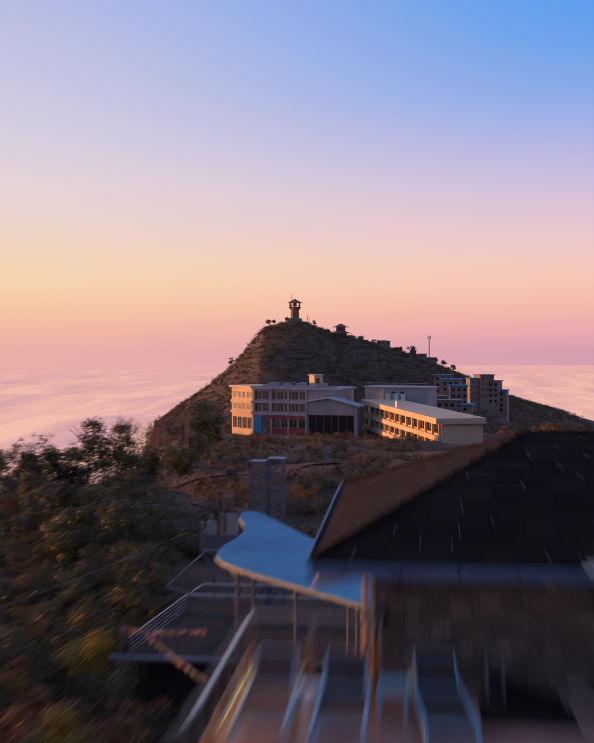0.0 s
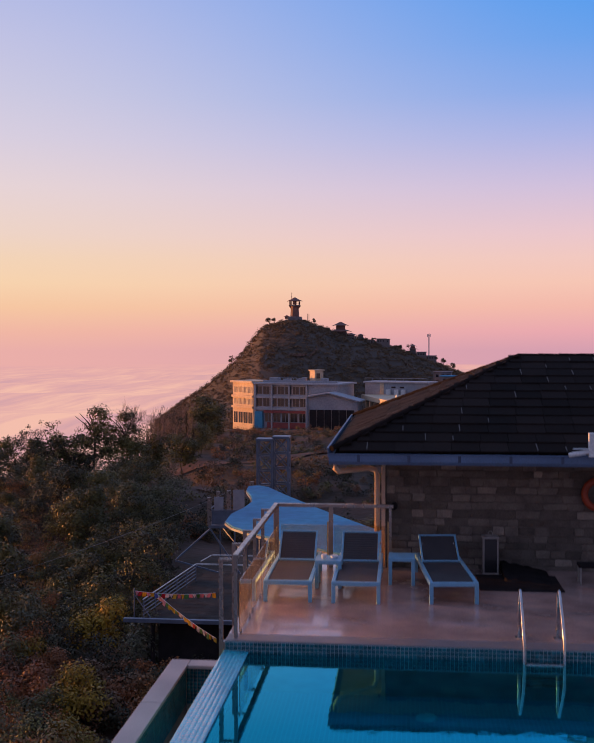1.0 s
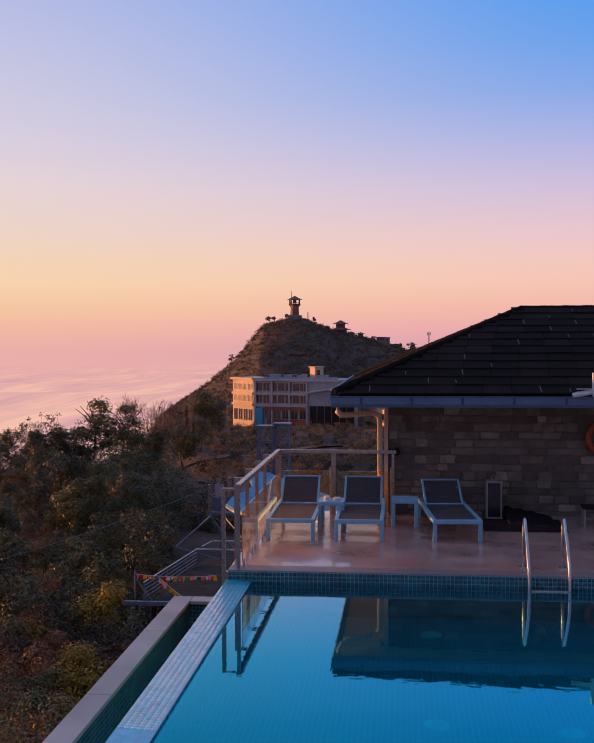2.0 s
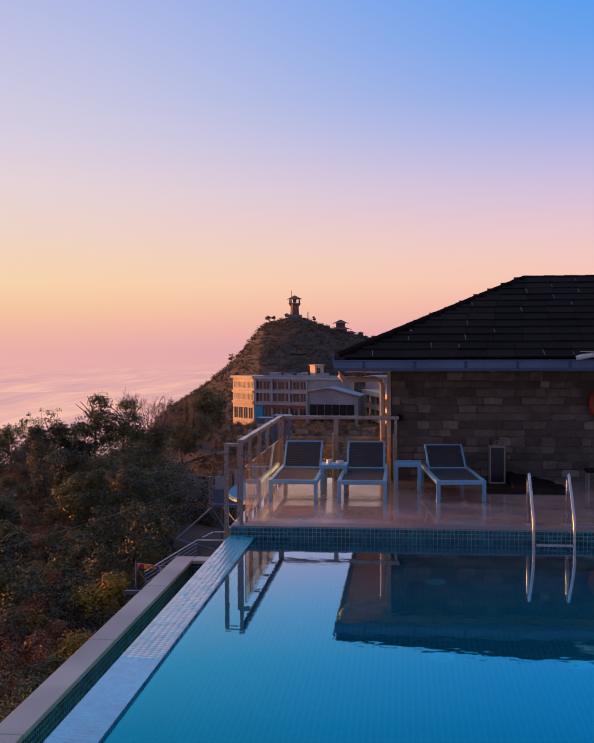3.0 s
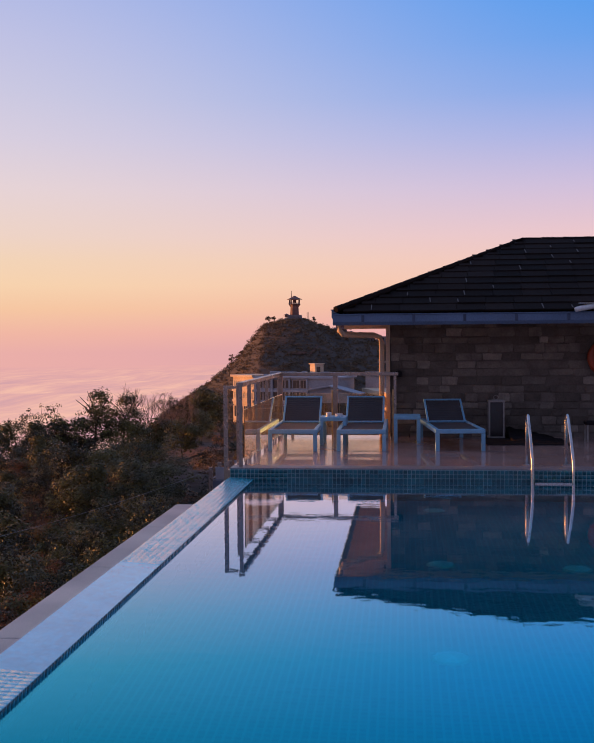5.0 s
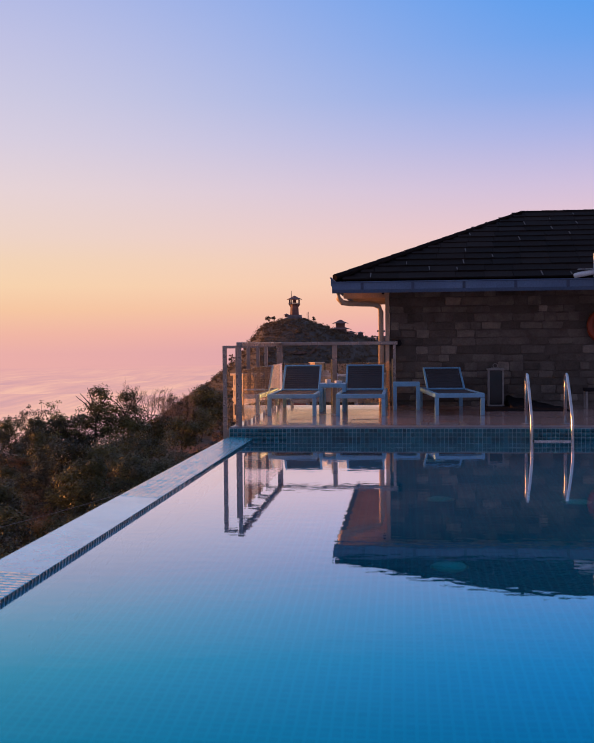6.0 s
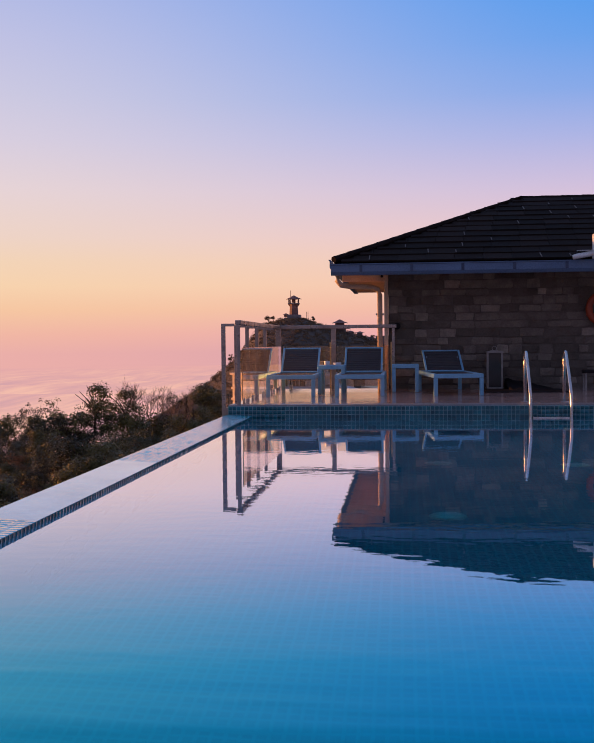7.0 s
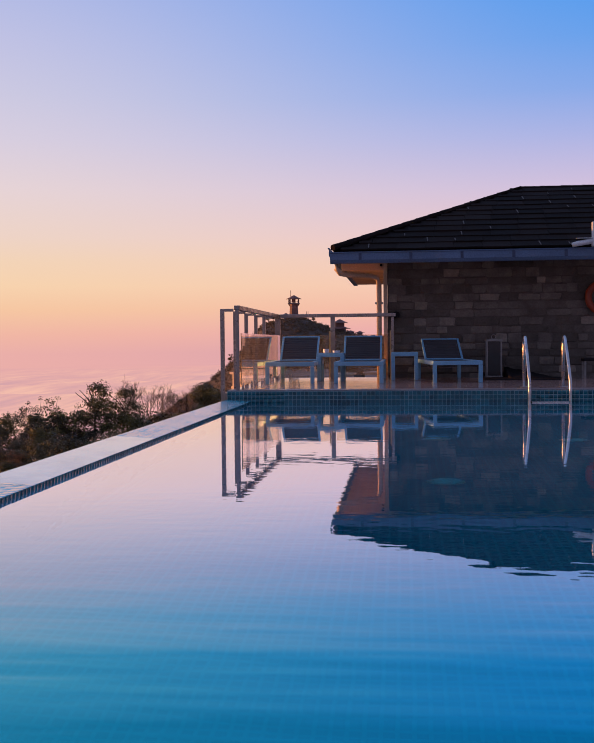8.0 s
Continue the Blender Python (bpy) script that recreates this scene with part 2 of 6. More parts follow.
M_BROWN = foliage("brown_leaves", [(0.120, 0.072, 0.040), (0.190, 0.103, 0.053), (0.260, 0.141, 0.059)])
M_YELLOW = foliage("yellow_leaves", [(0.149, 0.115, 0.022), (0.297, 0.176, 0.019), (0.378, 0.230, 0.024)])
M_RUST = foliage("rust_leaves", [(0.181, 0.077, 0.036), (0.309, 0.112, 0.039), (0.273, 0.154, 0.036)])
M_FAR = foliage("far_woods", [(0.104, 0.074, 0.048), (0.133, 0.094, 0.056), (0.175, 0.116, 0.067), (0.19, 0.122, 0.072)], 0.92, 1.08, 0.05)


def glass_material():
    """Bronze-tinted glass with a thin film of dust that the low sun lights up."""
    m = bpy.data.materials.new("bronze_tinted_glass")
    m.use_nodes = True
    t, p = m.node_tree, m.node_tree.nodes["Principled BSDF"]
    p.inputs["Base Color"].default_value = (0.84, 0.74, 0.60, 1)
    p.inputs["Roughness"].default_value, p.inputs["IOR"].default_value = 0.0, 1.5
    p.inputs["Transmission Weight"].default_value = 1.0
    dust = t.nodes.new("ShaderNodeBsdfTranslucent")
    dust.inputs["Color"].default_value = (0.72, 0.62, 0.48, 1)
    n = t.nodes.new("ShaderNodeTexNoise")
    n.inputs["Scale"].default_value, n.inputs["Detail"].default_value = 2.5, 4.0
    t.links.new(t.nodes.new("ShaderNodeNewGeometry").outputs["Position"], n.inputs["Vector"])
    r = t.nodes.new("ShaderNodeMapRange")
    for k, x in ((1, 0.3), (2, 0.7), (3, 0.008), (4, 0.035)):
        r.inputs[k].default_value = x
    t.links.new(n.outputs["Fac"], r.inputs[0])
    mx = t.nodes.new("ShaderNodeMixShader")
    t.links.new(r.outputs[0], mx.inputs[0])
    t.links.new(p.outputs[0], mx.inputs[1])
    t.links.new(dust.outputs[0], mx.inputs[2])
    t.links.new(mx.outputs[0], t.nodes["Material Output"].inputs["Surface"])
    return m


def water_material():
    """Still water: a gloss that grows and whitens towards grazing views, over clear teal water; long ripples at the near end."""
    m = bpy.data.materials.new("pool_water")
    m.use_nodes = True
    t = m.node_tree
    t.nodes.remove(t.nodes["Principled BSDF"])
    at = t.nodes.new("ShaderNodeNewGeometry").outputs["Position"]

    def cloud(stretch, scale, detail):
        v = t.nodes.new("ShaderNodeVectorMath")
        v.operation = "MULTIPLY"
        v.inputs[1].default_value = stretch
        t.links.new(at, v.inputs[0])
        n = t.nodes.new("ShaderNodeTexNoise")
        n.inputs["Scale"].default_value, n.inputs["Detail"].default_value = scale, detail
        t.links.new(v.outputs[0], n.inputs["Vector"])
        return n.outputs["Fac"]

    small, long = cloud((1.3, 2.2, 1), 5.0, 1.5), cloud((0.45, 2.6, 1), 1.3, 2.5)
    xyz = t.nodes.new("ShaderNodeSeparateXYZ")
    t.links.new(at, xyz.inputs[0])
    near = t.nodes.new("ShaderNodeMapRange")
    near.interpolation_type = "SMOOTHSTEP"
    for q, val in ((1, -9.0), (2, -10.2), (3, 0.0), (4, 16.0)):
        near.inputs[q].default_value = val
    t.links.new(xyz.outputs[1], near.inputs[0])
    both = t.nodes.new("ShaderNodeMath")
    both.operation = "MULTIPLY_ADD"
    t.links.new(long, both.inputs[0])
    t.links.new(near.outputs[0], both.inputs[1])
    t.links.new(small, both.inputs[2])
    b = t.nodes.new("ShaderNodeBump")
    b.inputs["Strength"].default_value, b.inputs["Distance"].default_value = 0.072, 0.006
    t.links.new(both.outputs[0], b.inputs["Height"])
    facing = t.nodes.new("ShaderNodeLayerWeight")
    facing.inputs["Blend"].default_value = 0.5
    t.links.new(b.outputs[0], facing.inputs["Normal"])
    # reflection strength and tint painted by facing angle, blue-green in steep views
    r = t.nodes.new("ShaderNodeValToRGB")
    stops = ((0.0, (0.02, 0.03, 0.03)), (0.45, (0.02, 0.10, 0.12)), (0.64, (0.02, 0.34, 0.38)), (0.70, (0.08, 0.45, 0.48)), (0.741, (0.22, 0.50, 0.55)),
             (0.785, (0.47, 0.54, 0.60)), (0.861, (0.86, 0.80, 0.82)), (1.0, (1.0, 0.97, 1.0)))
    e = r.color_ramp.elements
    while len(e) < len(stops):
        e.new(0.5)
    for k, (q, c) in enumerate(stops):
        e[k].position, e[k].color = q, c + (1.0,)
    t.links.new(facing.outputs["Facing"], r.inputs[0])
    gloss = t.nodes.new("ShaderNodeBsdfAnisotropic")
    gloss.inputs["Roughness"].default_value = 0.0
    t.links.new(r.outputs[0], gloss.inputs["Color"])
    clear = t.nodes.new("ShaderNodeBsdfRefraction")
    clear.inputs["Color"].default_value = (0.002, 0.50, 0.56, 1)
    clear.inputs["Roughness"].default_value, clear.inputs["IOR"].default_value = 0.0, 1.33
    for n in (gloss, clear):
        t.links.new(b.outputs[0], n.inputs["Normal"])
    add = t.nodes.new("ShaderNodeAddShader")
    t.links.new(gloss.outputs[0], add.inputs[0])
    t.links.new(clear.outputs[0], add.inputs[1])
    t.links.new(add.outputs[0], t.nodes["Material Output"].inputs["Surface"])
    return m


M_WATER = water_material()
M_GLASS = glass_material()


def tiled_floor_material():
    """Blue mosaic on the floor of the pool, with paler joints."""
    m = bpy.data.materials.new("pool_floor_mosaic")
    m.use_nodes = True
    t, p = m.node_tree, m.node_tree.nodes["Principled BSDF"]
    g = t.nodes.new("ShaderNodeNewGeometry")
    br = t.nodes.new("ShaderNodeTexBrick")
    br.offset = 0.0
    br.inputs["Color1"].default_value, br.inputs["Color2"].default_value = (0.002, 0.46, 0.58, 1), (0.002, 0.40, 0.53, 1)
    br.inputs["Mortar"].default_value = (0.005, 0.54, 0.66, 1)
    br.inputs["Scale"].default_value, br.inputs["Mortar Size"].default_value = 1.0, 0.008
    br.inputs["Brick Width"].default_value, br.inputs["Row Height"].default_value = 0.053, 0.053
    n = t.nodes.new("ShaderNodeTexNoise")
    n.inputs["Scale"].default_value = 0.8
    mx = t.nodes.new("ShaderNodeMix")
    mx.data_type, mx.blend_type = "RGBA", "MULTIPLY"
    mx.inputs[0].default_value = 0.35
    t.links.new(g.outputs["Position"], br.inputs["Vector"])
    t.links.new(g.outputs["Position"], n.inputs["Vector"])
    t.links.new(br.outputs["Color"], mx.inputs[6])
    t.links.new(n.outputs["Fac"], mx.inputs[7])
    t.links.new(mx.outputs[2], p.inputs["Base Color"])
    p.inputs["Roughness"].default_value, p.inputs["Specular IOR Level"].default_value = 0.6, 0.0
    return m


M_POOLFLOOR = tiled_floor_material()


def fog_material():
    m = bpy.data.materials.new("self_lit_fog")
    m.use_nodes = True
    t, p = m.node_tree, m.node_tree.nodes["Principled BSDF"]
    g = t.nodes.new("ShaderNodeNewGeometry")
    v = t.nodes.new("ShaderNodeVectorMath")
    v.operation = "MULTIPLY"
    v.inputs[1].default_value = (2.2, 0.30, 1.0)
    t.links.new(g.outputs["Position"], v.inputs[0])
    n = t.nodes.new("ShaderNodeTexNoise")
    n.inputs["Scale"].default_value, n.inputs["Detail"].default_value, n.inputs["Roughness"].default_value = 0.0068, 6.0, 0.6
    t.links.new(v.outputs[0], n.inputs["Vector"])
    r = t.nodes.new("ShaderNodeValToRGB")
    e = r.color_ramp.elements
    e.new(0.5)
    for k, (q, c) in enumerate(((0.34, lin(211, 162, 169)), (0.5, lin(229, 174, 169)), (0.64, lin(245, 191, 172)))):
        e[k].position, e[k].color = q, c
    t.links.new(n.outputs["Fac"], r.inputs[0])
    # distance haze painted in: the banks run together into an even pink
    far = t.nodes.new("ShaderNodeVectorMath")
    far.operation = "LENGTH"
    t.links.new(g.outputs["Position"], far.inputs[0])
    painted_haze = t.nodes.new("ShaderNodeMapRange")
    painted_haze.inputs[1].default_value, painted_haze.inputs[2].default_value = 1600, 4800
    t.links.new(far.outputs["Value"], painted_haze.inputs[0])
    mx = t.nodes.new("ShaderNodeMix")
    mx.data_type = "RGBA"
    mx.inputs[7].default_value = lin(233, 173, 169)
    t.links.new(painted_haze.outputs[0], mx.inputs[0])
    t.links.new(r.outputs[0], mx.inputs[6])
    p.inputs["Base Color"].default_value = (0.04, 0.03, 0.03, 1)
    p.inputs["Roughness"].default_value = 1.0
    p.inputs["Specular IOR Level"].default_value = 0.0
    # dusk light on the fog is painted: its banded pinks are emitted
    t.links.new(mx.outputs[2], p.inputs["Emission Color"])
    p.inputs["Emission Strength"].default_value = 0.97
    return m


M_FOG = fog_material()


# ---- helpers of this scene ----
def origin(o):
    """Where a thing stands; its parts are built in the world's own numbers."""
    return Matrix.Identity(4) if o.type == "MESH" and o.parent else o.matrix_basis.copy()


def thing(name, at, label, category, group="", kind=""):
    o = new(name)
    o.empty_display_size = 0.2
    o.matrix_basis = Matrix.Translation(at)
    return tagged(o, label, category, group, kind)


def mesh_of(name, bm, mat, smooth=False):
    me = bpy.data.meshes.new(name)
    bm.normal_update()
    bm.to_mesh(me)
    bm.free()
    me.materials.append(mat)
    if smooth:
        me.polygons.foreach_set("use_smooth", [True] * len(me.polygons))
    return me


def part(name, bm, mat, parent=None, label="", smooth=False):
    o = new(name, mesh_of(name, bm, mat, smooth))
    if parent:
        o.parent = parent
        o.matrix_parent_inverse = origin(parent).inverted()
    if label:
        tagged(o, label)
    return o


def piece(name, me, parent, m):
    """One of many alike pieces, on shared mesh data."""
    o = new(name, me)
    o.parent = parent
    o.matrix_parent_inverse = origin(parent).inverted()
    o.matrix_basis = m
    return o


def structure(name, bm, mat, label, category, smooth=False):
    return tagged(part(name, bm, mat, smooth=smooth), label, category, kind="structure")


def box(bm, x0, x1, y0, y1, z0, z1, m=None, bevel=0.0):
    made = bmesh.ops.create_cube(bm, size=1)["verts"]
    for v in made:
        v.co = Vector(((x0 + x1) / 2 + v.co.x * (x1 - x0), (y0 + y1) / 2 + v.co.y * (y1 - y0), (z0 + z1) / 2 + v.co.z * (z1 - z0)))
    if bevel:
        es = list({e for v in made for e in v.link_edges})
        res = bmesh.ops.bevel(bm, geom=es, offset=bevel, segments=2, affect="EDGES", profile=0.6)
        made = list({v for f in res["faces"] for v in f.verts} | {v for v in made if v.is_valid})
    if m:
        for v in made:
            v.co = m @ v.co
    return bm


def slab(x0, x1, y0, y1, z0, z1, bevel=0.0, m=None):
    return box(bmesh.new(), x0, x1, y0, y1, z0, z1, m, bevel)


def tube(bm, pts, r, n=8, taper=1.0):
    pts = [Vector(p) for p in pts]
    rings = []
    for i, p in enumerate(pts):
        d = (pts[min(i + 1, len(pts) - 1)] - pts[max(i - 1, 0)]).normalized()
        a = d.orthogonal().normalized() if abs(d.z) > 0.9 else d.cross(Vector((0, 0, 1))).normalized()
        b = d.cross(a)
        k = r * (1 + (taper - 1) * i / (len(pts) - 1))
        rings.append([bm.verts.new(p + (a * math.cos(2 * math.pi * j / n) + b * math.sin(2 * math.pi * j / n)) * k) for j in range(n)])
    for s, e in zip(rings, rings[1:]):
        for j in range(n):
            bm.faces.new((s[j], s[(j + 1) % n], e[(j + 1) % n], e[j]))
    bm.faces.new(rings[0][::-1])
    bm.faces.new(rings[-1])
    return bm


def bar(bm, a, b, w, h=None):
    """A square bar from a to b."""
    a, b = Vector(a), Vector(b)
    m = Matrix.Translation((a + b) / 2) @ (b - a).to_track_quat("Y", "Z").to_matrix().to_4x4()
    return box(bm, -w / 2, w / 2, -(b - a).length / 2, (b - a).length / 2, -(h or w) / 2, (h or w) / 2, m)


def arc(c, r, a0, a1, n, u, v):
    c, u, v = Vector(c), Vector(u), Vector(v)
    return [c + u * r * math.cos(radians(a0 + (a1 - a0) * i / n)) + v * r * math.sin(radians(a0 + (a1 - a0) * i / n)) for i in range(n + 1)]


def prism(pts, z0, z1):
    bm = bmesh.new()
    lo, hi = [bm.verts.new((x, y, z0)) for x, y in pts], [bm.verts.new((x, y, z1)) for x, y in pts]
    bm.faces.new(lo[::-1])
    bm.faces.new(hi)
    for i in range(len(pts)):
        j = (i + 1) % len(pts)
        bm.faces.new((lo[i], lo[j], hi[j], hi[i]))
    return bm


def fast_mesh(name, verts, faces, mat, more=(), index=None):
    """A mesh straight from arrays of vertices and four-sided (or three-sided) faces."""
    me = bpy.data.meshes.new(name)
    k = faces.shape[1]
    me.vertices.add(len(verts))
    me.vertices.foreach_set("co", verts.astype(np.float32).ravel())
    me.loops.add(faces.size)
    me.loops.foreach_set("vertex_index", faces.astype(np.int32).ravel())
    me.polygons.add(len(faces))
    me.polygons.foreach_set("loop_start", np.arange(0, faces.size, k, dtype=np.int32))
    me.polygons.foreach_set("loop_total", np.full(len(faces), k, dtype=np.int32))
    me.update(calc_edges=True)
    for each in (mat, *more):
        me.materials.append(each)
    if index is not None:
        me.polygons.foreach_set("material_index", index.astype(np.int32))
    return me


# ---- the land: a ridge that runs out to a steep hill above a sea of fog ----
AX, AY = 2.1, -12.2


def along(u, v):
    """World x, y of a spot v metres out along the ridge and u to its right."""
    return AX + u * 0.9945 - v * 0.1045, AY + u * 0.1045 + v * 0.9945


SPINE_V = [-80, 0, 12, 17, 24, 40, 60, 100, 150, 200, 300, 420, 600, 760, 1400]
SPINE_Z = [-6, -5, -6, -9, -11.5, -13.5, -14.0, -13.2, -12.6, -14.8, -20.5, -34, -52, -62, -90]
EDGE_V = [-80, 60, 100, 122, 135, 150, 200, 300, 420, 700, 1400]
EDGE_U = [-75, -75, -60, -44, -30, -22, -20, -27, -45, -90, -200]
HILL_U = [-260, -140, -107, -87, -60, -31, -20, -8, 8, 14, 34, 54, 85, 113, 164, 205, 330, 600]
HILL_Z = [-150, -70, -44, -31, -8, 27, 30, 32, 32, 30, 22, 17, 9, 0, -21, -40, -75, -90]


def fall(v):
    """How far the land and all that stands on it lies lower, v metres out."""
    return 0.067 - 0.0079 * np.clip(v, 8.5, None)


def land(x, y):
    x, y = np.asarray(x, float), np.asarray(y, float)
    u = (x - AX) * 0.9945 + (y - AY) * 0.1045
    v = -(x - AX) * 0.1045 + (y - AY) * 0.9945
    z = np.interp(v, SPINE_V, SPINE_Z)
    z = z - np.clip(np.interp(v, EDGE_V, EDGE_U) - u, 0, None) * 0.75
    z = z - np.clip(u - (60 + 0.15 * v), 0, None) * 0.25
    z = z + 0.9 * np.sin(u * 0.13 + 1.0) * np.cos(v * 0.09) + 0.5 * np.sin(u * 0.31 + v * 0.21)
    near_hill = np.exp(-(((v - 1000) / np.where(v < 1000, 230, 160)) ** 2))
    hill = np.interp(u, HILL_U, HILL_Z) + 2.2 * np.sin(u * 0.09 + v * 0.05) * (v < 930)
    return np.maximum(z * (1 - near_hill) + hill * near_hill, -160) + fall(v)


def build_ground():
    vs = np.concatenate([np.linspace(-80, 120, 101), np.linspace(124, 400, 70), np.linspace(410, 1200, 60), np.linspace(1300, 4800, 12)])
    us = np.concatenate([np.linspace(-4800, -400, 10), np.linspace(-350, -105, 18), np.linspace(-100, 100, 101), np.linspace(105, 350, 18), np.linspace(400, 4800, 10)])
    U, V = np.meshgrid(us, vs)
    X, Y = along(U, V)
    Z = land(X, Y)
    n, k = len(vs), len(us)
    i = np.arange(n * k).reshape(n, k)
    faces = np.stack([i[:-1, :-1], i[:-1, 1:], i[1:, 1:], i[1:, :-1]], -1).reshape(-1, 4)
    me = fast_mesh("ground", np.stack([X, Y, Z], -1).reshape(-1, 3), faces, M_EARTH)
    me.polygons.foreach_set("use_smooth", [True] * len(me.polygons))
    me.materials.append(M_SCRUB)
    rows = np.repeat((vs[:-1] > 470).astype(np.int32), k - 1)
    me.polygons.foreach_set("material_index", rows)
    return tagged(new("ground", me), "dark brown earth of a wooded ridge and hill", "ground", kind="structure")


def build_fog():
    rs = np.concatenate([np.linspace(60, 1500, 60), np.linspace(1550, 4900, 70)])
    an = np.linspace(0, 2 * math.pi, 181)
    R, A = np.meshgrid(rs, an)
    X, Y = R * np.sin(A), R * np.cos(A)
    Z = -62 + fall(R) + 2.5 * np.sin(Y * 0.011 + np.sin(X * 0.004) * 2) + 2.0 * np.sin(X * 0.006 + Y * 0.017) - 3 * np.clip(1 - R / 300, 0, 1) * 20
    n, k = len(an), len(rs)
    i = np.arange(n * k).reshape(n, k)
    faces = np.stack([i[:-1, :-1], i[1:, :-1], i[1:, 1:], i[:-1, 1:]], -1).reshape(-1, 4)
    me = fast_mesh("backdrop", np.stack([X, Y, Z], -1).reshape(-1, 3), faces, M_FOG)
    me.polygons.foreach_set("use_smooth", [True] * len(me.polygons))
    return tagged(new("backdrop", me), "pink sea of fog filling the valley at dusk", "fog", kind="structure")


build_ground()
build_fog()

# ---- pool and terrace ----
WATER_Z, POOL_X0, POOL_X1, POOL_Y0 = -0.155, 0.29, 8.0, -17.0
structure("trim", slab(0.0, 9.5, 0.012, 0.30, -0.14, 0.0, 0.006), M_TRIM, "grey stone edging along the pool side of the terrace", "edging")
structure("floor", slab(0.0, 9.5, 0.303, 4.45, -0.14, 0.0, 0.004), M_DECK, "polished brown stone terrace floor beside the pool", "terrace")
structure("pool_floor", slab(POOL_X0 - 0.1, POOL_X1, POOL_Y0, 0.06, -1.62, -1.5), M_POOLFLOOR, "blue mosaic floor of the swimming pool", "pool floor")
structure("pool_wall_west", slab(0.05, POOL_X0, POOL_Y0, 0.02, -2.6, -0.17), M_POOLWALL, "blue lined side wall of the pool", "pool wall")
structure("pool_wall_north", slab(0.02, POOL_X1, 0.02, 0.3, -4.2, -0.145), M_GROUT, "wall of the pool under the terrace", "pool wall")
structure("pool_wall_east", slab(POOL_X1, POOL_X1 + 0.3, POOL_Y0, 0.0, -2.6, 0.0), M_POOLWALL, "blue lined far side wall of the pool", "pool wall")
structure("pool_wall_south", slab(0.0, POOL_X1, POOL_Y0 - 0.3, POOL_Y0, -2.6, 0.0), M_POOLWALL, "blue lined end wall of the pool", "pool wall")
structure("pavement", slab(POOL_X1 + 0.3, 13.0, POOL_Y0 - 4, 0.0, -0.4, -0.01), M_DECK, "brown stone paving along the pool", "paving")
structure("foundation", box(slab(0.1, 9.4, 0.35, 4.4, -9.0, -0.15), 1.95, 8.65, 4.402, 10.05, -9.0, -0.11), M_CONCRETE, "grey concrete base under the terrace", "foundation")

bm = bmesh.new()
vs = [bm.verts.new(p) for p in ((POOL_X0, POOL_Y0, WATER_Z), (POOL_X1, POOL_Y0, WATER_Z), (POOL_X1, 0.01, WATER_Z), (POOL_X0, 0.01, WATER_Z))]
bm.faces.new(vs)
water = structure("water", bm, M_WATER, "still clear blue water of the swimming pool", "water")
water.visible_shadow = False

# catch channel beside the overflow edge, with a grey coping
channel = thing("catch_channel", (-0.82, -4.0, -1.4), "tiled overflow channel with a grey stone coping", "pool channel", kind="structure")
part("channel_floor", slab(-0.72, 0.05, POOL_Y0, 1.10, -1.5, -1.4), M_POOLWALL, channel)
part("channel_wall", slab(-0.93, -0.72, POOL_Y0, 1.25, -3.2, -0.70), M_CONCRETE, channel)
part("channel_end", slab(-0.72, 0.0, 1.10, 1.25, -3.2, -0.70), M_CONCRETE, channel)
for a, b in ((-17.0, -14.6), (-14.6, -12.2), (-12.2, -9.8), (-9.8, -7.4), (-7.4, -5.0), (-5.0, -2.6), (-2.6, -0.4), (-0.4, 1.27)):
    part("coping_stone", slab(-0.955, -0.695, a + 0.004, b - 0.004, -0.70, -0.655, 0.006), M_GRANITE, channel)
part("coping_stone", slab(-0.69, 0.0, 1.01, 1.27, -0.70, -0.655, 0.006), M_GRANITE, channel)

# round fittings in the floor of the pool
for x, y in ((2.46, -0.6), (2.44, -3.1), (2.42, -5.45), (3.62, -3.2)):
    bm = bmesh.new()
    bmesh.ops.create_cone(bm, cap_ends=True, segments=20, radius1=0.13, radius2=0.11, depth=0.03, matrix=Matrix.Translation((x, y, -1.485)))
    tagged(part("floor_inlet", bm, M_GLOW), "round pale blue inlet in the pool floor", "pool inlet", group="pool floor inlets")

# ---- railing of the terrace ----
railing = thing("railing", (0.1, 2.1, 0.0), "brown-grey metal terrace railing with tinted glass panels", "railing")
RZ = 0.985
part("handrail", slab(0.08, 0.15, 0.12, 4.235, RZ, RZ + 0.055, 0.006), M_RAIL, railing)
part("handrail", slab(0.152, 2.03, 4.165, 4.235, RZ, RZ + 0.055, 0.006), M_RAIL, railing)
for y in (0.09, 1.05, 2.0, 2.95, 3.85):
    bm = bmesh.new()
    box(bm, -0.085, -0.035, y - 0.02, y + 0.02, -0.35, RZ + 0.013, bevel=0.004)
    box(bm, -0.033, 0.078, y - 0.018, y + 0.018, RZ - 0.021, RZ + 0.013)
    box(bm, -0.033, -0.001, y - 0.04, y + 0.04, -0.12, -0.03)
    part("bracket_post", bm, M_RAIL, railing)
part("post", slab(0.093, 0.137, 0.123, 0.167, 0.0, RZ - 0.001, 0.004), M_RAIL, railing)
part("post", slab(0.072, 0.158, 4.175, 4.225, 0.0, RZ - 0.001, 0.005), M_RAIL, railing)
part("post", slab(0.978, 1.05, 4.185, 4.225, 0.0, RZ - 0.001, 0.005), M_RAIL, railing)
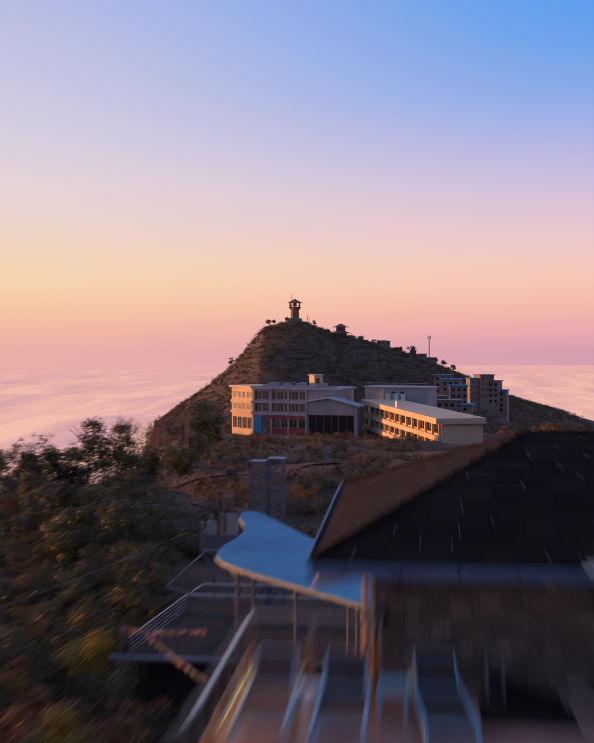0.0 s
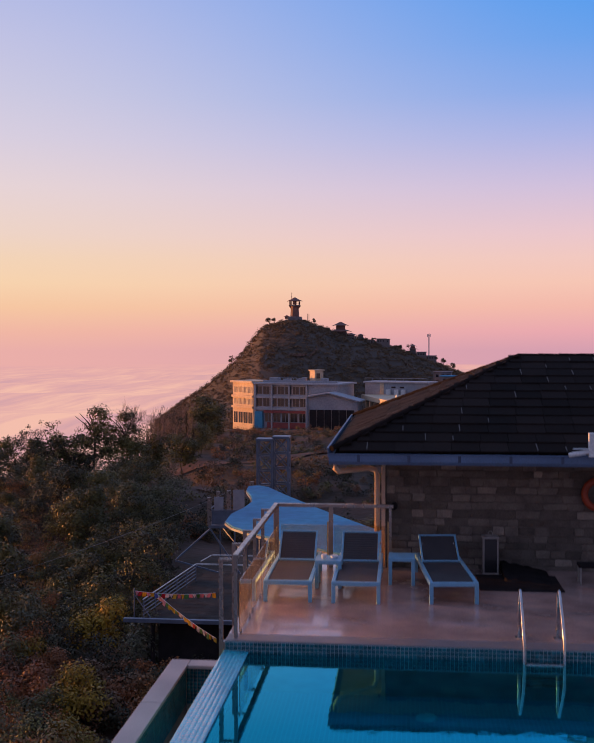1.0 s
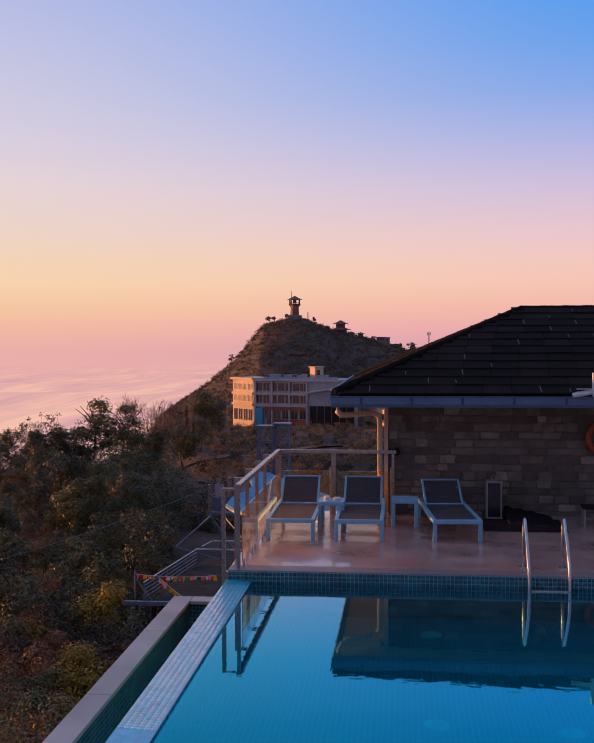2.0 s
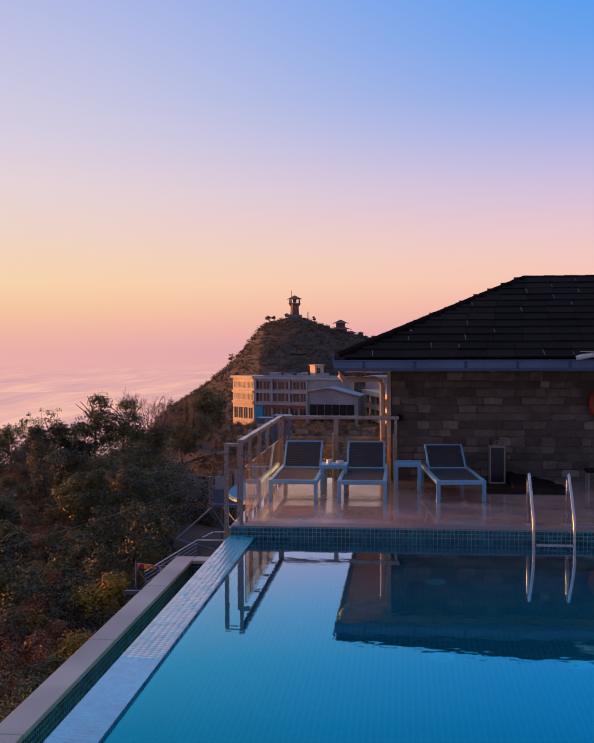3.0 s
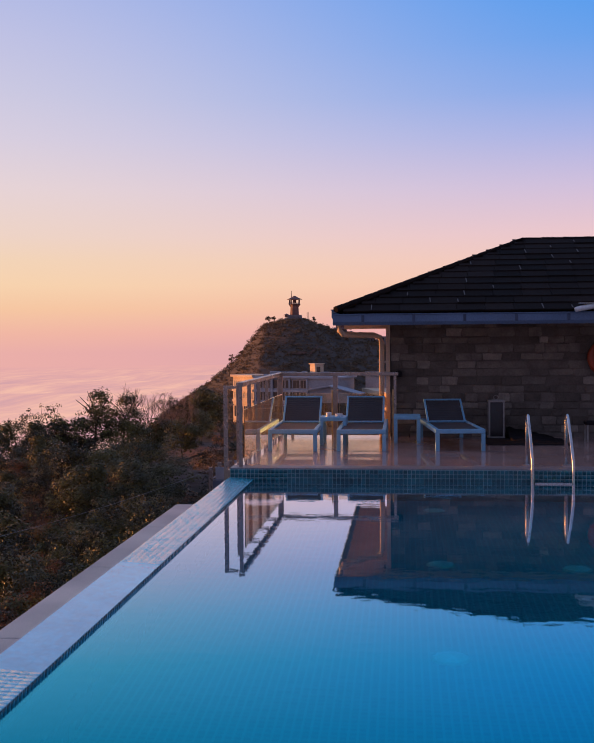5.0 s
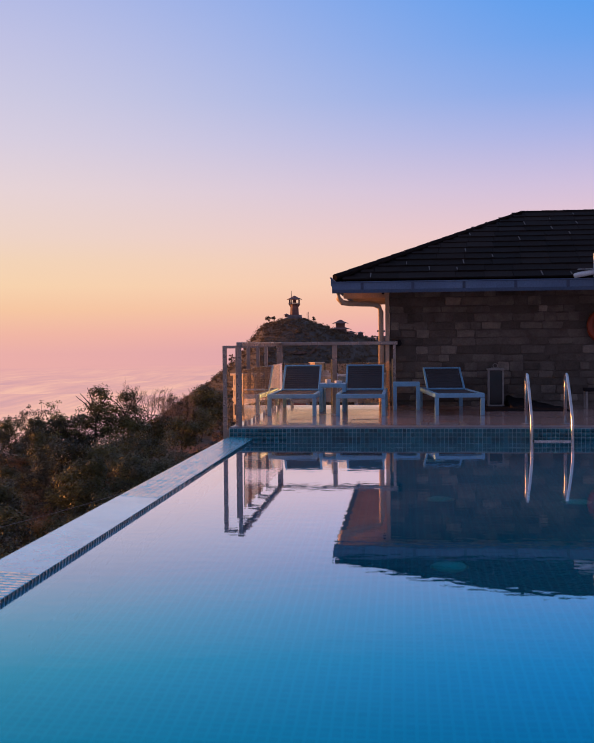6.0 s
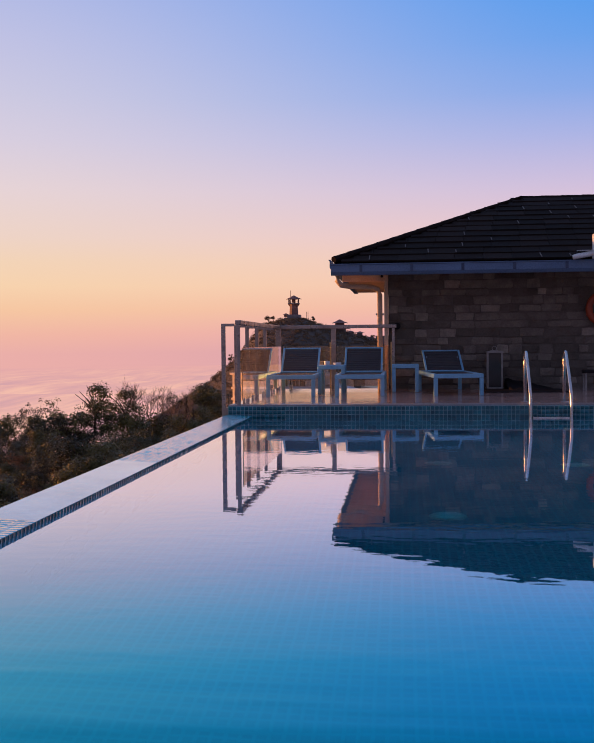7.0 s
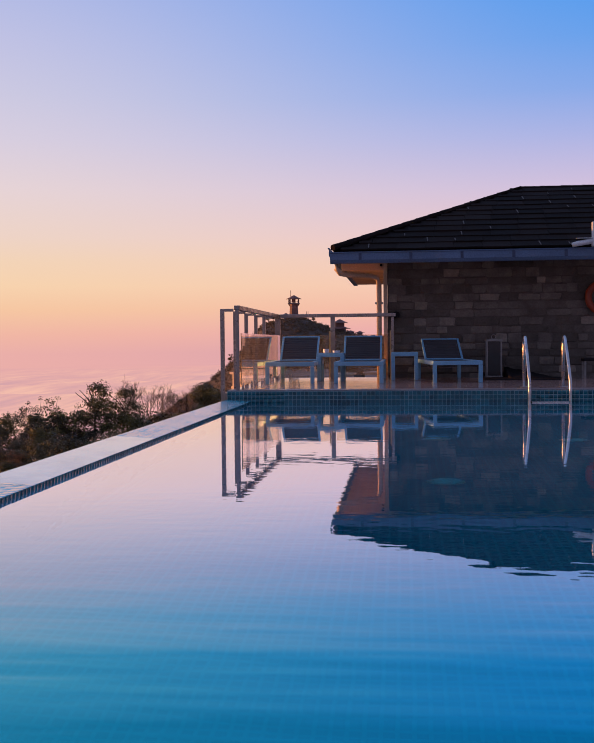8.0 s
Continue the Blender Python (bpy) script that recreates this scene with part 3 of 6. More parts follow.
part("post", slab(1.955, 2.0, 4.185, 4.225, 0.0, RZ - 0.001, 0.004), M_RAIL, railing)
part("wall_flange", tube(bmesh.new(), [(2.04, 4.20, RZ + 0.027), (2.04, 4.298, RZ + 0.027)], 0.055, 16), M_BLACK, railing)
for x in (0.966, 1.944):
    part("glass_channel", slab(x - 0.011, x + 0.011, 4.15, 4.182, 0.0, 0.76, 0.003), M_BRASS, railing, "brass-coloured glazing strip")
for a, b in ((0.19, 1.15), (1.17, 2.13), (2.15, 3.11), (3.13, 4.12)):
    part("glass_panel", slab(0.15, 0.16, a, b, 0.05, 0.70), M_GLASS, railing).visible_shadow = False
    for y in (a + 0.12, b - 0.12):
        part("glass_clamp", slab(0.142, 0.168, y - 0.025, y + 0.025, 0.0, 0.075, 0.003), M_STEEL, railing)
for a, b in ((0.2, 0.955), (1.07, 1.94)):
    part("glass_panel", slab(a, b, 4.16, 4.17, 0.05, 0.70), M_GLASS, railing).visible_shadow = False
    for x in (a + 0.12, b - 0.12):
        part("glass_clamp", slab(x - 0.025, x + 0.025, 4.152, 4.178, 0.0, 0.075, 0.003), M_STEEL, railing)


# ---- loungers, tables and small things on the terrace ----
def lounger(rake=38.5):
    """A low sun lounger, its foot towards -y, standing at the origin, its back raised by rake degrees."""
    o = thing("sun_lounger", (0, 0, 0), "white-framed sun lounger with dark fabric and raised back", "sun lounger", "sun loungers on the terrace")
    w, d, h = 0.345, 2.04, 0.305
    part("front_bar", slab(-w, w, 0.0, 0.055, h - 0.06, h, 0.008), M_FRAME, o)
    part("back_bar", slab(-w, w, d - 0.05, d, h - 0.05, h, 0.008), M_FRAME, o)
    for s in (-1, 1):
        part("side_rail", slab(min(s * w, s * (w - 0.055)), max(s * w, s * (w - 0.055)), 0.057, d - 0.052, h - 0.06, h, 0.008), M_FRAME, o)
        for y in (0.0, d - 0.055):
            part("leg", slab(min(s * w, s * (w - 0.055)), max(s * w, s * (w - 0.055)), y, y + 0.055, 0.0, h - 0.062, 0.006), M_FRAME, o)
    part("seat_sling", slab(-w + 0.06, w - 0.06, 0.06, 1.38, h - 0.03, h - 0.012, 0.005), M_SLING, o)
    lean = Matrix.Translation((0, 1.40, h - 0.01)) @ Matrix.Rotation(radians(rake), 4, "X")
    bm = bmesh.new()
    for x0, x1, y0, y1 in ((-0.295, -0.265, 0, 0.60), (0.265, 0.295, 0, 0.60), (-0.263, 0.263, 0.575, 0.60), (-0.263, 0.263, 0.0, 0.025)):
        box(bm, x0, x1, y0, y1, -0.015, 0.015, lean, 0.004)
    back = part("backrest", bm, M_FRAME, o)
    for k in range(12):
        y = 0.029 + k * 0.0455
        part("slat", slab(-0.262, 0.262, y, y + 0.039, -0.006, 0.006, 0, lean), M_SLING, back)
    bm = bmesh.new()
    prop = [(-0.24, 1.68, h - 0.07), (-0.2, 1.68, h - 0.13), (0.2, 1.68, h - 0.13), (0.24, 1.68, h - 0.07), (0.24, 1.74, h + 0.22)]
    tube(bm, prop, 0.009, 6)
    tube(bm, [prop[0], (-0.24, 1.74, h + 0.22)], 0.009, 6)
    part("back_support", bm, M_STEEL, o)
    return o


first = lounger()
first.matrix_basis = pose(0.56, 1.92, 0, 0, 0, 0.5)
copy_thing(first, pose(1.525, 1.92, 0, 0, 0, 0.0))
lounger(32.0).matrix_basis = pose(2.90, 2.02, 0, 0, 0, 5.5)


def side_table():
    o = thing("side_table", (0, 0, 0), "low white-framed square side table by the loungers", "side table", "side tables between the loungers")
    bm = bmesh.new()
    box(bm, -0.2, 0.2, -0.2, 0.2, 0.36, 0.42, bevel=0.008)
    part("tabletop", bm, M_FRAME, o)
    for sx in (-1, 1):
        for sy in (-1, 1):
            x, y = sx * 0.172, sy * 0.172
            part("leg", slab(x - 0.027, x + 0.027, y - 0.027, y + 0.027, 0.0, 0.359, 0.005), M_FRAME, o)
    return o


table = side_table()
table.matrix_basis = pose(1.075, 2.95, 0)
copy_thing(table, pose(2.165, 3.25, 0))

for x, y, r, h in ((1.0, 2.92, 0.045, 0.06), (1.15, 2.98, 0.06, 0.035)):
    bm = bmesh.new()
    tube(bm, [(x, y, 0.42), (x, y, 0.425), (x, y, 0.42 + h * 0.5), (x, y, 0.42 + h)], r * 0.8, 16, 1.25)
    tagged(part("small_dish", bm, M_WHITE, smooth=False), "small white ceramic dish on the side table", "dish")

lantern = thing("lantern", (3.56, 4.0, 0), "tall weathered floor lantern with a ring on top", "lantern")
for sx in (-1, 1):
    for sy in (-1, 1):
        part("corner_post", slab(3.56 + sx * 0.11 - 0.012, 3.56 + sx * 0.11 + 0.012, 4.0 + sy * 0.1 - 0.012, 4.0 + sy * 0.1 + 0.012, 0.03, 0.57), M_LANTERN, lantern)
part("base", slab(3.43, 3.69, 3.88, 4.12, 0.0, 0.03, 0.004), M_LANTERN, lantern)
part("cap", slab(3.43, 3.69, 3.88, 4.12, 0.57, 0.6, 0.004), M_LANTERN, lantern)
bm = bmesh.new()
tube(bm, arc((3.56, 4.0, 0.64), 0.035, 0, 360, 14, (1, 0, 0), (0, 0, 1)), 0.006, 6)
box(bm, 3.50, 3.62, 3.99, 4.01, 0.60, 0.612)
part("ring", bm, M_LANTERN, lantern)
for sy in (-1, 1):
    part("pane", slab(3.463, 3.657, 4.0 + sy * 0.1 - 0.002, 4.0 + sy * 0.1 + 0.002, 0.035, 0.565), M_DARKGLASS, lantern)

# dark sheet added for a dark area of the floor; no mat known
tagged(part("floor_mat", slab(3.32, 4.55, 2.85, 3.87, 0.0, 0.012, 0.004), M_BLACK), "dark sheet added on the terrace floor", "mat")
# a low dark heap, added to carry the dark area up the wall
bm = bmesh.new()
rows = []
for i in range(15):
    row = []
    for j in range(9):
        s, q = i / 14, j / 8
        x, y = 3.74 + 0.72 * s, 3.45 - 0.35 * s + (0.78 + 0.33 * s) * q
        z = 0.01 + max(0.0, (0.15 * (1 - s) ** 0.9) * (q ** 0.7)) + 0.02 * math.sin(i * 1.7 + j * 2.3) * (1 - s)
        row.append(bm.verts.new((x, y, max(z, 0.008))))
    rows.append(row)
for a, b in zip(rows, rows[1:]):
    for j in range(8):
        bm.faces.new((a[j], b[j], b[j + 1], a[j + 1]))
skirt = bmesh.ops.extrude_face_region(bm, geom=bm.faces[:])
for v in skirt["geom"]:
    if isinstance(v, bmesh.types.BMVert):
        v.co.z = 0.001
tagged(part("cover_cloth", bm, M_BLACK, smooth=True), "crumpled dark heap added against the stone wall", "cover")

stool = thing("stool", (4.98, 3.45, 0), "small dark stool standing by the stone wall", "stool")
part("seat", slab(4.83, 5.13, 3.32, 3.58, 0.26, 0.31, 0.012), M_BLACK, stool)
for sx in (-1, 1):
    for sy in (-1, 1):
        x, y = 4.98 + sx * 0.125, 3.45 + sy * 0.105
        part("leg", slab(x - 0.013, x + 0.013, y - 0.013, y + 0.013, 0.0, 0.259), M_LANTERN, stool)

# pool ladder
ladder = thing("pool_ladder", (3.85, 0.2, 0), "polished stainless steel pool ladder at the terrace edge", "pool ladder")
for x in (3.62, 4.09):
    pts = [(x, 0.47, 0.0), (x, 0.45, 0.48)] + arc((x, 0.37, 0.53), 0.085, 0, 120, 6, (0, 1, 0), (0, 0, 1)) + [(x, 0.12, 0.375), (x, -0.02, 0.20), (x, -0.07, 0.08), (x, -0.085, -0.1), (x, -0.085, -1.15)]
    part("rail", tube(bmesh.new(), pts, 0.0195, 12), M_STEEL, ladder, smooth=True)
    part("foot_plate", slab(x - 0.05, x + 0.05, 0.42, 0.52, 0.001, 0.012, 0.003), M_STEEL, ladder)
for z in (-0.152, -0.40, -0.65, -0.90):
    part("tread", slab(3.64, 4.07, -0.13, -0.05, z - 0.012, z + 0.012, 0.004), M_STEEL, ladder)

# ---- stone pool house with a hipped roof ----
HX0, HX1, HY0, HY1 = 1.90, 8.7, 4.30, 10.1       # walls
EX0, EX1, EY0, EY1, EZ = 1.10, 9.5, 3.42, 10.9, 2.06  # edge of the roof
RX0, RX1, RYM, RTOP = 4.32, 6.6, 7.15, 3.47          # ridge
house = thing("pool_house", (5.3, 7.2, 0), "single-storey rubble stone pool house with dark hipped roof", "house")
wall_front = part("wall", slab(HX0, HX1, HY0, HY0 + 0.35, 0.0, 1.94), M_MORTAR, house)
part("wall", slab(HX0, HX0 + 0.35, HY0 + 0.36, HY1, -0.1, 1.94), M_MORTAR, house)
part("wall", slab(HX1 - 0.35, HX1, HY0 + 0.36, HY1, -0.1, 1.94), M_MORTAR, house)
part("wall", slab(HX0 + 0.36, HX1 - 0.36, HY1 - 0.35, HY1, -0.1, 1.94), M_MORTAR, house)
part("soffit", prism([(EX0 + 0.02, EY0 + 0.02), (EX1, EY0 + 0.02), (EX1, EY1), (EX0 + 0.02, EY1)], 1.945, 1.965), M_SOFFIT, house)
bm = bmesh.new()
c = [bm.verts.new(p) for p in ((EX0, EY0, EZ - 0.08), (EX1, EY0, EZ - 0.08), (EX1, EY1, EZ - 0.08), (EX0, EY1, EZ - 0.08), (RX0, RYM, RTOP - 0.06), (RX1, RYM, RTOP - 0.06))]
for f in ((0, 1, 5, 4), (1, 2, 5), (2, 3, 4, 5), (3, 0, 4), (3, 2, 1, 0)):
    bm.faces.new([c[i] for i in f])
roof = part("roof", bm, M_ROOF, house)
for a, b in (((EX0 - 0.02, EY0 - 0.02, EZ + 0.03), (RX0, RYM, RTOP)), ((EX0 - 0.02, EY1, EZ + 0.03), (RX0, RYM, RTOP)), ((RX0, RYM, RTOP), (RX1, RYM, RTOP)), ((EX1, EY0, EZ + 0.03), (RX1, RYM, RTOP))):
    a, b = Vector(a), Vector(b)
    n = max(int((b - a).length / 0.34), 1)
    for k in range(n):
        part("ridge_tile", tube(bmesh.new(), [a.lerp(b, k / n), a.lerp(b, (k + 1.08) / n)], 0.05, 8, 0.86), M_RIDGE, roof)


def gutter(a, b, out):
    """A box gutter from a to b with joint straps; out points away from the house."""
    a, b, out = Vector(a), Vector(b), Vector(out)
    bm = bmesh.new()
    prof = [(0.0, 0.0), (0.085, 0.0), (0.115, 0.05), (0.115, 0.15), (0.13, 0.16), (0.13, 0.172), (0.10, 0.172), (0.10, 0.06), (0.08, 0.015), (0.0, 0.015)]
    ends = [[bm.verts.new(p + out * q + Vector((0, 0, h))) for q, h in prof] for p in (a, b)]
    for i in range(len(prof)):
        j = (i + 1) % len(prof)
        bm.faces.new((ends[0][i], ends[0][j], ends[1][j], ends[1][i]))
    bm.faces.new(ends[0])
    bm.faces.new(ends[1][::-1])
    bmesh.ops.recalc_face_normals(bm, faces=bm.faces[:])
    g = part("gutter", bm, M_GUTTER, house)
    n = int((b - a).length / 0.72)
    for k in range(1, n + 1):
        p = a.lerp(b, (k - 0.4) / n)
        d = (b - a).normalized() * 0.022
        c = p + out * 0.117 + Vector((0, 0, 0.1))
        bm = bmesh.new()
        bar(bm, c - d, c + d, 0.008, 0.105)
        part("joint_strap", bm, M_STRAP, g)


gutter((EX0 - 0.06, EY0 + 0.03, 1.845), (EX1, EY0 + 0.03, 1.845), (0, -1, 0))
gutter((EX0 + 0.03, EY0 + 0.02, 1.92), (EX0 + 0.03, EY1, 1.92), (-1, 0, 0))
bm = bmesh.new()
tube(bm, [(1.13, 3.50, 1.86), (1.13, 3.50, 1.77), (1.18, 3.60, 1.71), (1.28, 3.78, 1.70), (1.64, 4.16, 1.70), (1.74, 4.22, 1.66), (1.765, 4.235, 1.58), (1.765, 4.235, 0.0)], 0.043, 12)
part("downpipe", bm, M_SOFFIT, house, "pale downpipe toned for the orange glow", smooth=True)
part("pilaster", slab(1.835, 1.897, 4.24, 4.42, 0.0, 1.94, 0.004), M_SOFFIT, house)
for z in (0.45, 1.25):
    part("pipe_clip", slab(1.70, 1.83, 4.225, 4.255, z, z + 0.03), M_RAIL, house)
part("rafter_board", slab(1.16, 1.92, 4.30, 4.36, 1.80, 1.944, 0.004), M_SOFFIT, house)
bm = bmesh.new()
tube(bm, [(1.80, 4.29, 1.88), (1.80, 4.27, 1.88)], 0.022, 12)
part("vent_hole", bm, M_BLACK, house)

# security camera on a white bracket over the gutter
bullet = thing("security_camera", (5.0, 3.18, 2.03), "white bullet security camera on a bracket at the eaves", "security camera")
part("bracket", slab(4.93, 5.14, 3.14, 3.24, 2.018, 2.38, 0.01), M_WHITE, bullet)
part("housing", tube(bmesh.new(), [(4.94, 3.18, 2.10), (4.72, 3.17, 2.06), (4.66, 3.17, 2.045), (4.64, 3.17, 2.04)], 0.042, 14, 0.8), M_WHITE, bullet, smooth=True)
part("sunshield", slab(4.70, 4.925, 3.135, 3.225, 2.135, 2.143), M_WHITE, bullet)

# life ring on the stone wall
ring = thing("life_ring", (5.28, 4.22, 1.31), "orange-red life ring hanging on the stone wall", "life ring")
bm = bmesh.new()
circle = arc((5.28, 4.215, 1.31), 0.225, 0, 360, 36, (1, 0, 0), (0, 0, 1))
rings = []
for i, p in enumerate(circle[:-1]):
    d = (p - Vector((5.28, 4.215, 1.31))).normalized()
    rings.append([bm.verts.new(p + d * 0.055 * math.cos(2 * math.pi * j / 10) + Vector((0, 0.045, 0)) * math.sin(2 * math.pi * j / 10)) for j in range(10)])
for i in range(36):
    for j in range(10):
        bm.faces.new((rings[i][j], rings[i][(j + 1) % 10], rings[(i + 1) % 36][(j + 1) % 10], rings[(i + 1) % 36][j]))
bmesh.ops.recalc_face_normals(bm, faces=bm.faces[:])
part("float_ring", bm, M_RED, ring, smooth=True)
for a in (45, 315):
    c = Vector((5.28 + 0.225 * math.cos(radians(a)), 4.215, 1.31 + 0.225 * math.sin(radians(a))))
    m = Matrix.Translation(c) @ Matrix.Rotation(-radians(a), 4, "Y")
    part("band", slab(-0.06, 0.06, -0.05, 0.05, -0.025, 0.025, 0.012, m), M_WHITE, ring)
part("hook", slab(5.26, 5.30, 4.20, 4.298, 1.575, 1.60, 0.004), M_STEEL, ring)

# ---- plants ----
RNG = np.random.default_rng(7)


def leaves(centres, radii, count, size, rng, lift=0.35):
    """Arrays of small leaf quads through and over round clumps; the outer ones lie like scales, turned up a little to the sky by lift."""
    k = rng.choice(len(centres), count, p=radii ** 2 / np.sum(radii ** 2))
    d = rng.normal(size=(count, 3))
    d /= np.linalg.norm(d, axis=1)[:, None]
    d[:, 2] = np.where(d[:, 2] < -0.35, -d[:, 2], d[:, 2])
    r = radii[k] * (0.35 + 0.72 * rng.uniform(0, 1, count) ** 0.6)
    p = centres[k] + d * r[:, None]
    n = d + rng.normal(size=(count, 3)) * 0.4 + np.array([0, 0, lift])
    n /= np.linalg.norm(n, axis=1)[:, None]
    a = np.cross(n, rng.normal(size=(count, 3)))
    a /= np.linalg.norm(a, axis=1)[:, None]
    b = np.cross(n, a)
    s = size * rng.uniform(0.5, 1.4, count)
    a, b = a * s[:, None], b * (s * 0.6)[:, None]
    v = np.stack([p - a, p + b, p + a, p - b], 1).reshape(-1, 3)
    return v, np.arange(count * 4).reshape(-1, 4)


def crown_clumps(rng, w, h, n):
    """Uneven clumps that fill a crown w wide and h high, its foot at 0."""
    q = rng.uniform(-1, 1, (n, 3))
    q[:, :2] *= (1 - 0.35 * np.abs(q[:, 2]))[:, None]
    c = q * np.array([w * 0.36, w * 0.36, h * 0.34]) + np.array([0, 0, h * 0.52])
    return c, rng.uniform(0.16, 0.30, n) * w


def limbs(bm, base, top, w, rng, n=6, r=0.07):
    base, top = Vector(base), Vector(top)
    tube(bm, [base, base.lerp(top, 0.5) + Vector((rng.uniform(-.1, .1) * w, rng.uniform(-.1, .1) * w, 0)), top], r, 7, 0.35)
    for k in range(n):
        s = base.lerp(top, rng.uniform(0.3, 0.9))
        a = rng.uniform(0, 6.28)
        e = s + Vector((math.cos(a) * w * 0.4, math.sin(a) * w * 0.4, (top - base).length * rng.uniform(0.15, 0.4)))
        tube(bm, [s, s.lerp(e, 0.5) + Vector((0, 0, 0.06 * w)), e], r * 0.45, 5, 0.4)
    return bm


def tree(name, seed, w, h, mat, label, category, group, count=2400, leaf=0.11, clumps=16, stem=0.3):
    rng = np.random.default_rng(seed)
    o = thing(name, (0, 0, 0), label, category, group)
    part("trunk", limbs(bmesh.new(), (0, 0, -0.6), (0, 0, h * 0.75), w, rng, 7, 0.03 * h * 0.6), M_BARK, o)
    c, r = crown_clumps(rng, w, h * (1 - stem * 0.5), clumps)
    c[:, 2] += h * stem * 0.5
    v, f = leaves(c, r, count, leaf, rng)
    crown = new("crown", fast_mesh("crown", v, f, mat))
    crown.parent = o
    return o


def branch(bm, p, d, length, r, depth, rng):
    e = p + d * length
    tube(bm, [p, p.lerp(e, 0.5) + Vector(rng.uniform(-0.04, 0.04, 3) * length), e] if depth > 2 else [p, e], r, 5 if depth > 3 else 3, 0.6)
    if depth == 0:
        return
    for k in range(3):
        s = p.lerp(e, rng.uniform(0.55, 1.0))
        nd = (d + Vector(rng.normal(size=3)) * 0.42 + Vector((0, 0, 0.12))).normalized()
        branch(bm, s, nd, length * rng.uniform(0.55, 0.78), r * 0.62, depth - 1, rng)


def bare_tree(seed, h, group="bare trees on the ridge"):
    rng = np.random.default_rng(seed)
    o = thing("bare_tree", (0, 0, 0), "leafless tree with fine spreading twigs on the ridge", "tree", group)
    bm = bmesh.new()
    tube(bm, [(0, 0, -0.6), (0.03 * h, 0, h * 0.3)], 0.022 * h, 8, 0.7)
    part("trunk", bm, M_TWIG, o)
    bm = bmesh.new()
    for k in range(6):
        a = k * 1.05 + rng.uniform(-.3, .3)
        branch(bm, Vector((0.03 * h, 0, h * 0.27)), Vector((math.cos(a) * 0.55, math.sin(a) * 0.55, 0.9)).normalized(), h * 0.27, 0.0062 * h, 5, rng)
    part("branch_work", bm, M_TWIG, o)
    return o


def open_tree(seed, h, spread, mat, label, leaf=0.085, tufts=9):
    """A slender tree whose thin limbs carry loose tufts of leaves with sky between them."""
    rng = np.random.default_rng(seed)
    o = thing("tree", (0, 0, 0), label, "tree", "trees on the slope")
    part("trunk", tube(bmesh.new(), [(0, 0, -0.6), (0.02 * h, 0, h * 0.25), (-0.02 * h, 0.02 * h, h * 0.55)], 0.017 * h, 8, 0.6), M_BARK, o)
    bm, tips = bmesh.new(), []
    for k in range(13):
        a, z = k * 2.4 + rng.uniform(-.4, .4), h * (0.22 + 0.36 * k / 12)
        s = Vector((0.0, 0.0, z))
        e = s + Vector((math.cos(a) * spread, math.sin(a) * spread, h * rng.uniform(0.22, 0.42))) * rng.uniform(0.65, 1.0)
        mid = s.lerp(e, 0.5) + Vector((0, 0, -0.05 * h))
        tube(bm, [s, mid, e], 0.0065 * h, 5, 0.35)
        for q in range(3):
            p = mid.lerp(e, rng.uniform(0.2, 1.0))
            f = p + Vector(rng.normal(size=3)) * 0.11 * h + Vector((0, 0, 0.06 * h))
            tube(bm, [p, f], 0.003 * h, 4, 0.5)
            tips.append(f)
        tips.append(e)
    part("limb_work", bm, M_BARK, o)
    c = np.array([list(p) for p in tips])
    v, f = leaves(c, rng.uniform(0.035, 0.075, len(c)) * h, tufts * len(c) * 4, leaf, rng, 0.2)
    crown = new("crown", fast_mesh("crown", v, f, mat))
    crown.parent = o
    return o


def cypress(seed, w, h):
    """A narrow dark conifer that tapers to a point."""
    rng = np.random.default_rng(seed)
    o = thing("cypress", (0, 0, 0), "narrow dark cypress standing among the trees", "tree", "trees on the slope")
    part("trunk", tube(bmesh.new(), [(0, 0, -0.6), (0, 0, h * 0.5), (0, 0, h * 0.92)], 0.02 * h, 7, 0.3), M_BARK, o)
    z = np.linspace(0.06, 0.96, 34)
    r = w * 0.5 * (1 - z) ** 0.7 * (0.5 + 0.5 * np.minimum(z / 0.25, 1))
    a = rng.uniform(0, 6.28, 34)
    c = np.stack([np.cos(a) * r * 0.4, np.sin(a) * r * 0.4, z * h], -1)
    v, f = leaves(c, r * 0.8 + 0.1, 3200, 0.07, rng, 0.1)
    crown = new("crown", fast_mesh("crown", v, f, M_DUSK))
    crown.parent = o
    return o


def spot(u, v, sink=0.1):
    x, y = along(u, v)
    return x, y, float(land(x, y)) - sink


def place(o, u, v, s, turn, fresh=None):
    x, y, z = spot(u, v)
    m = Matrix.Translation((x, y, z)) @ Matrix.Rotation(turn, 4, "Z")
    c = copy_thing(o, m)
    c.scale = (s, s, s)
    return c


def retire(o):
    for c in (*o.children_recursive, o):
        bpy.data.objects.remove(c)


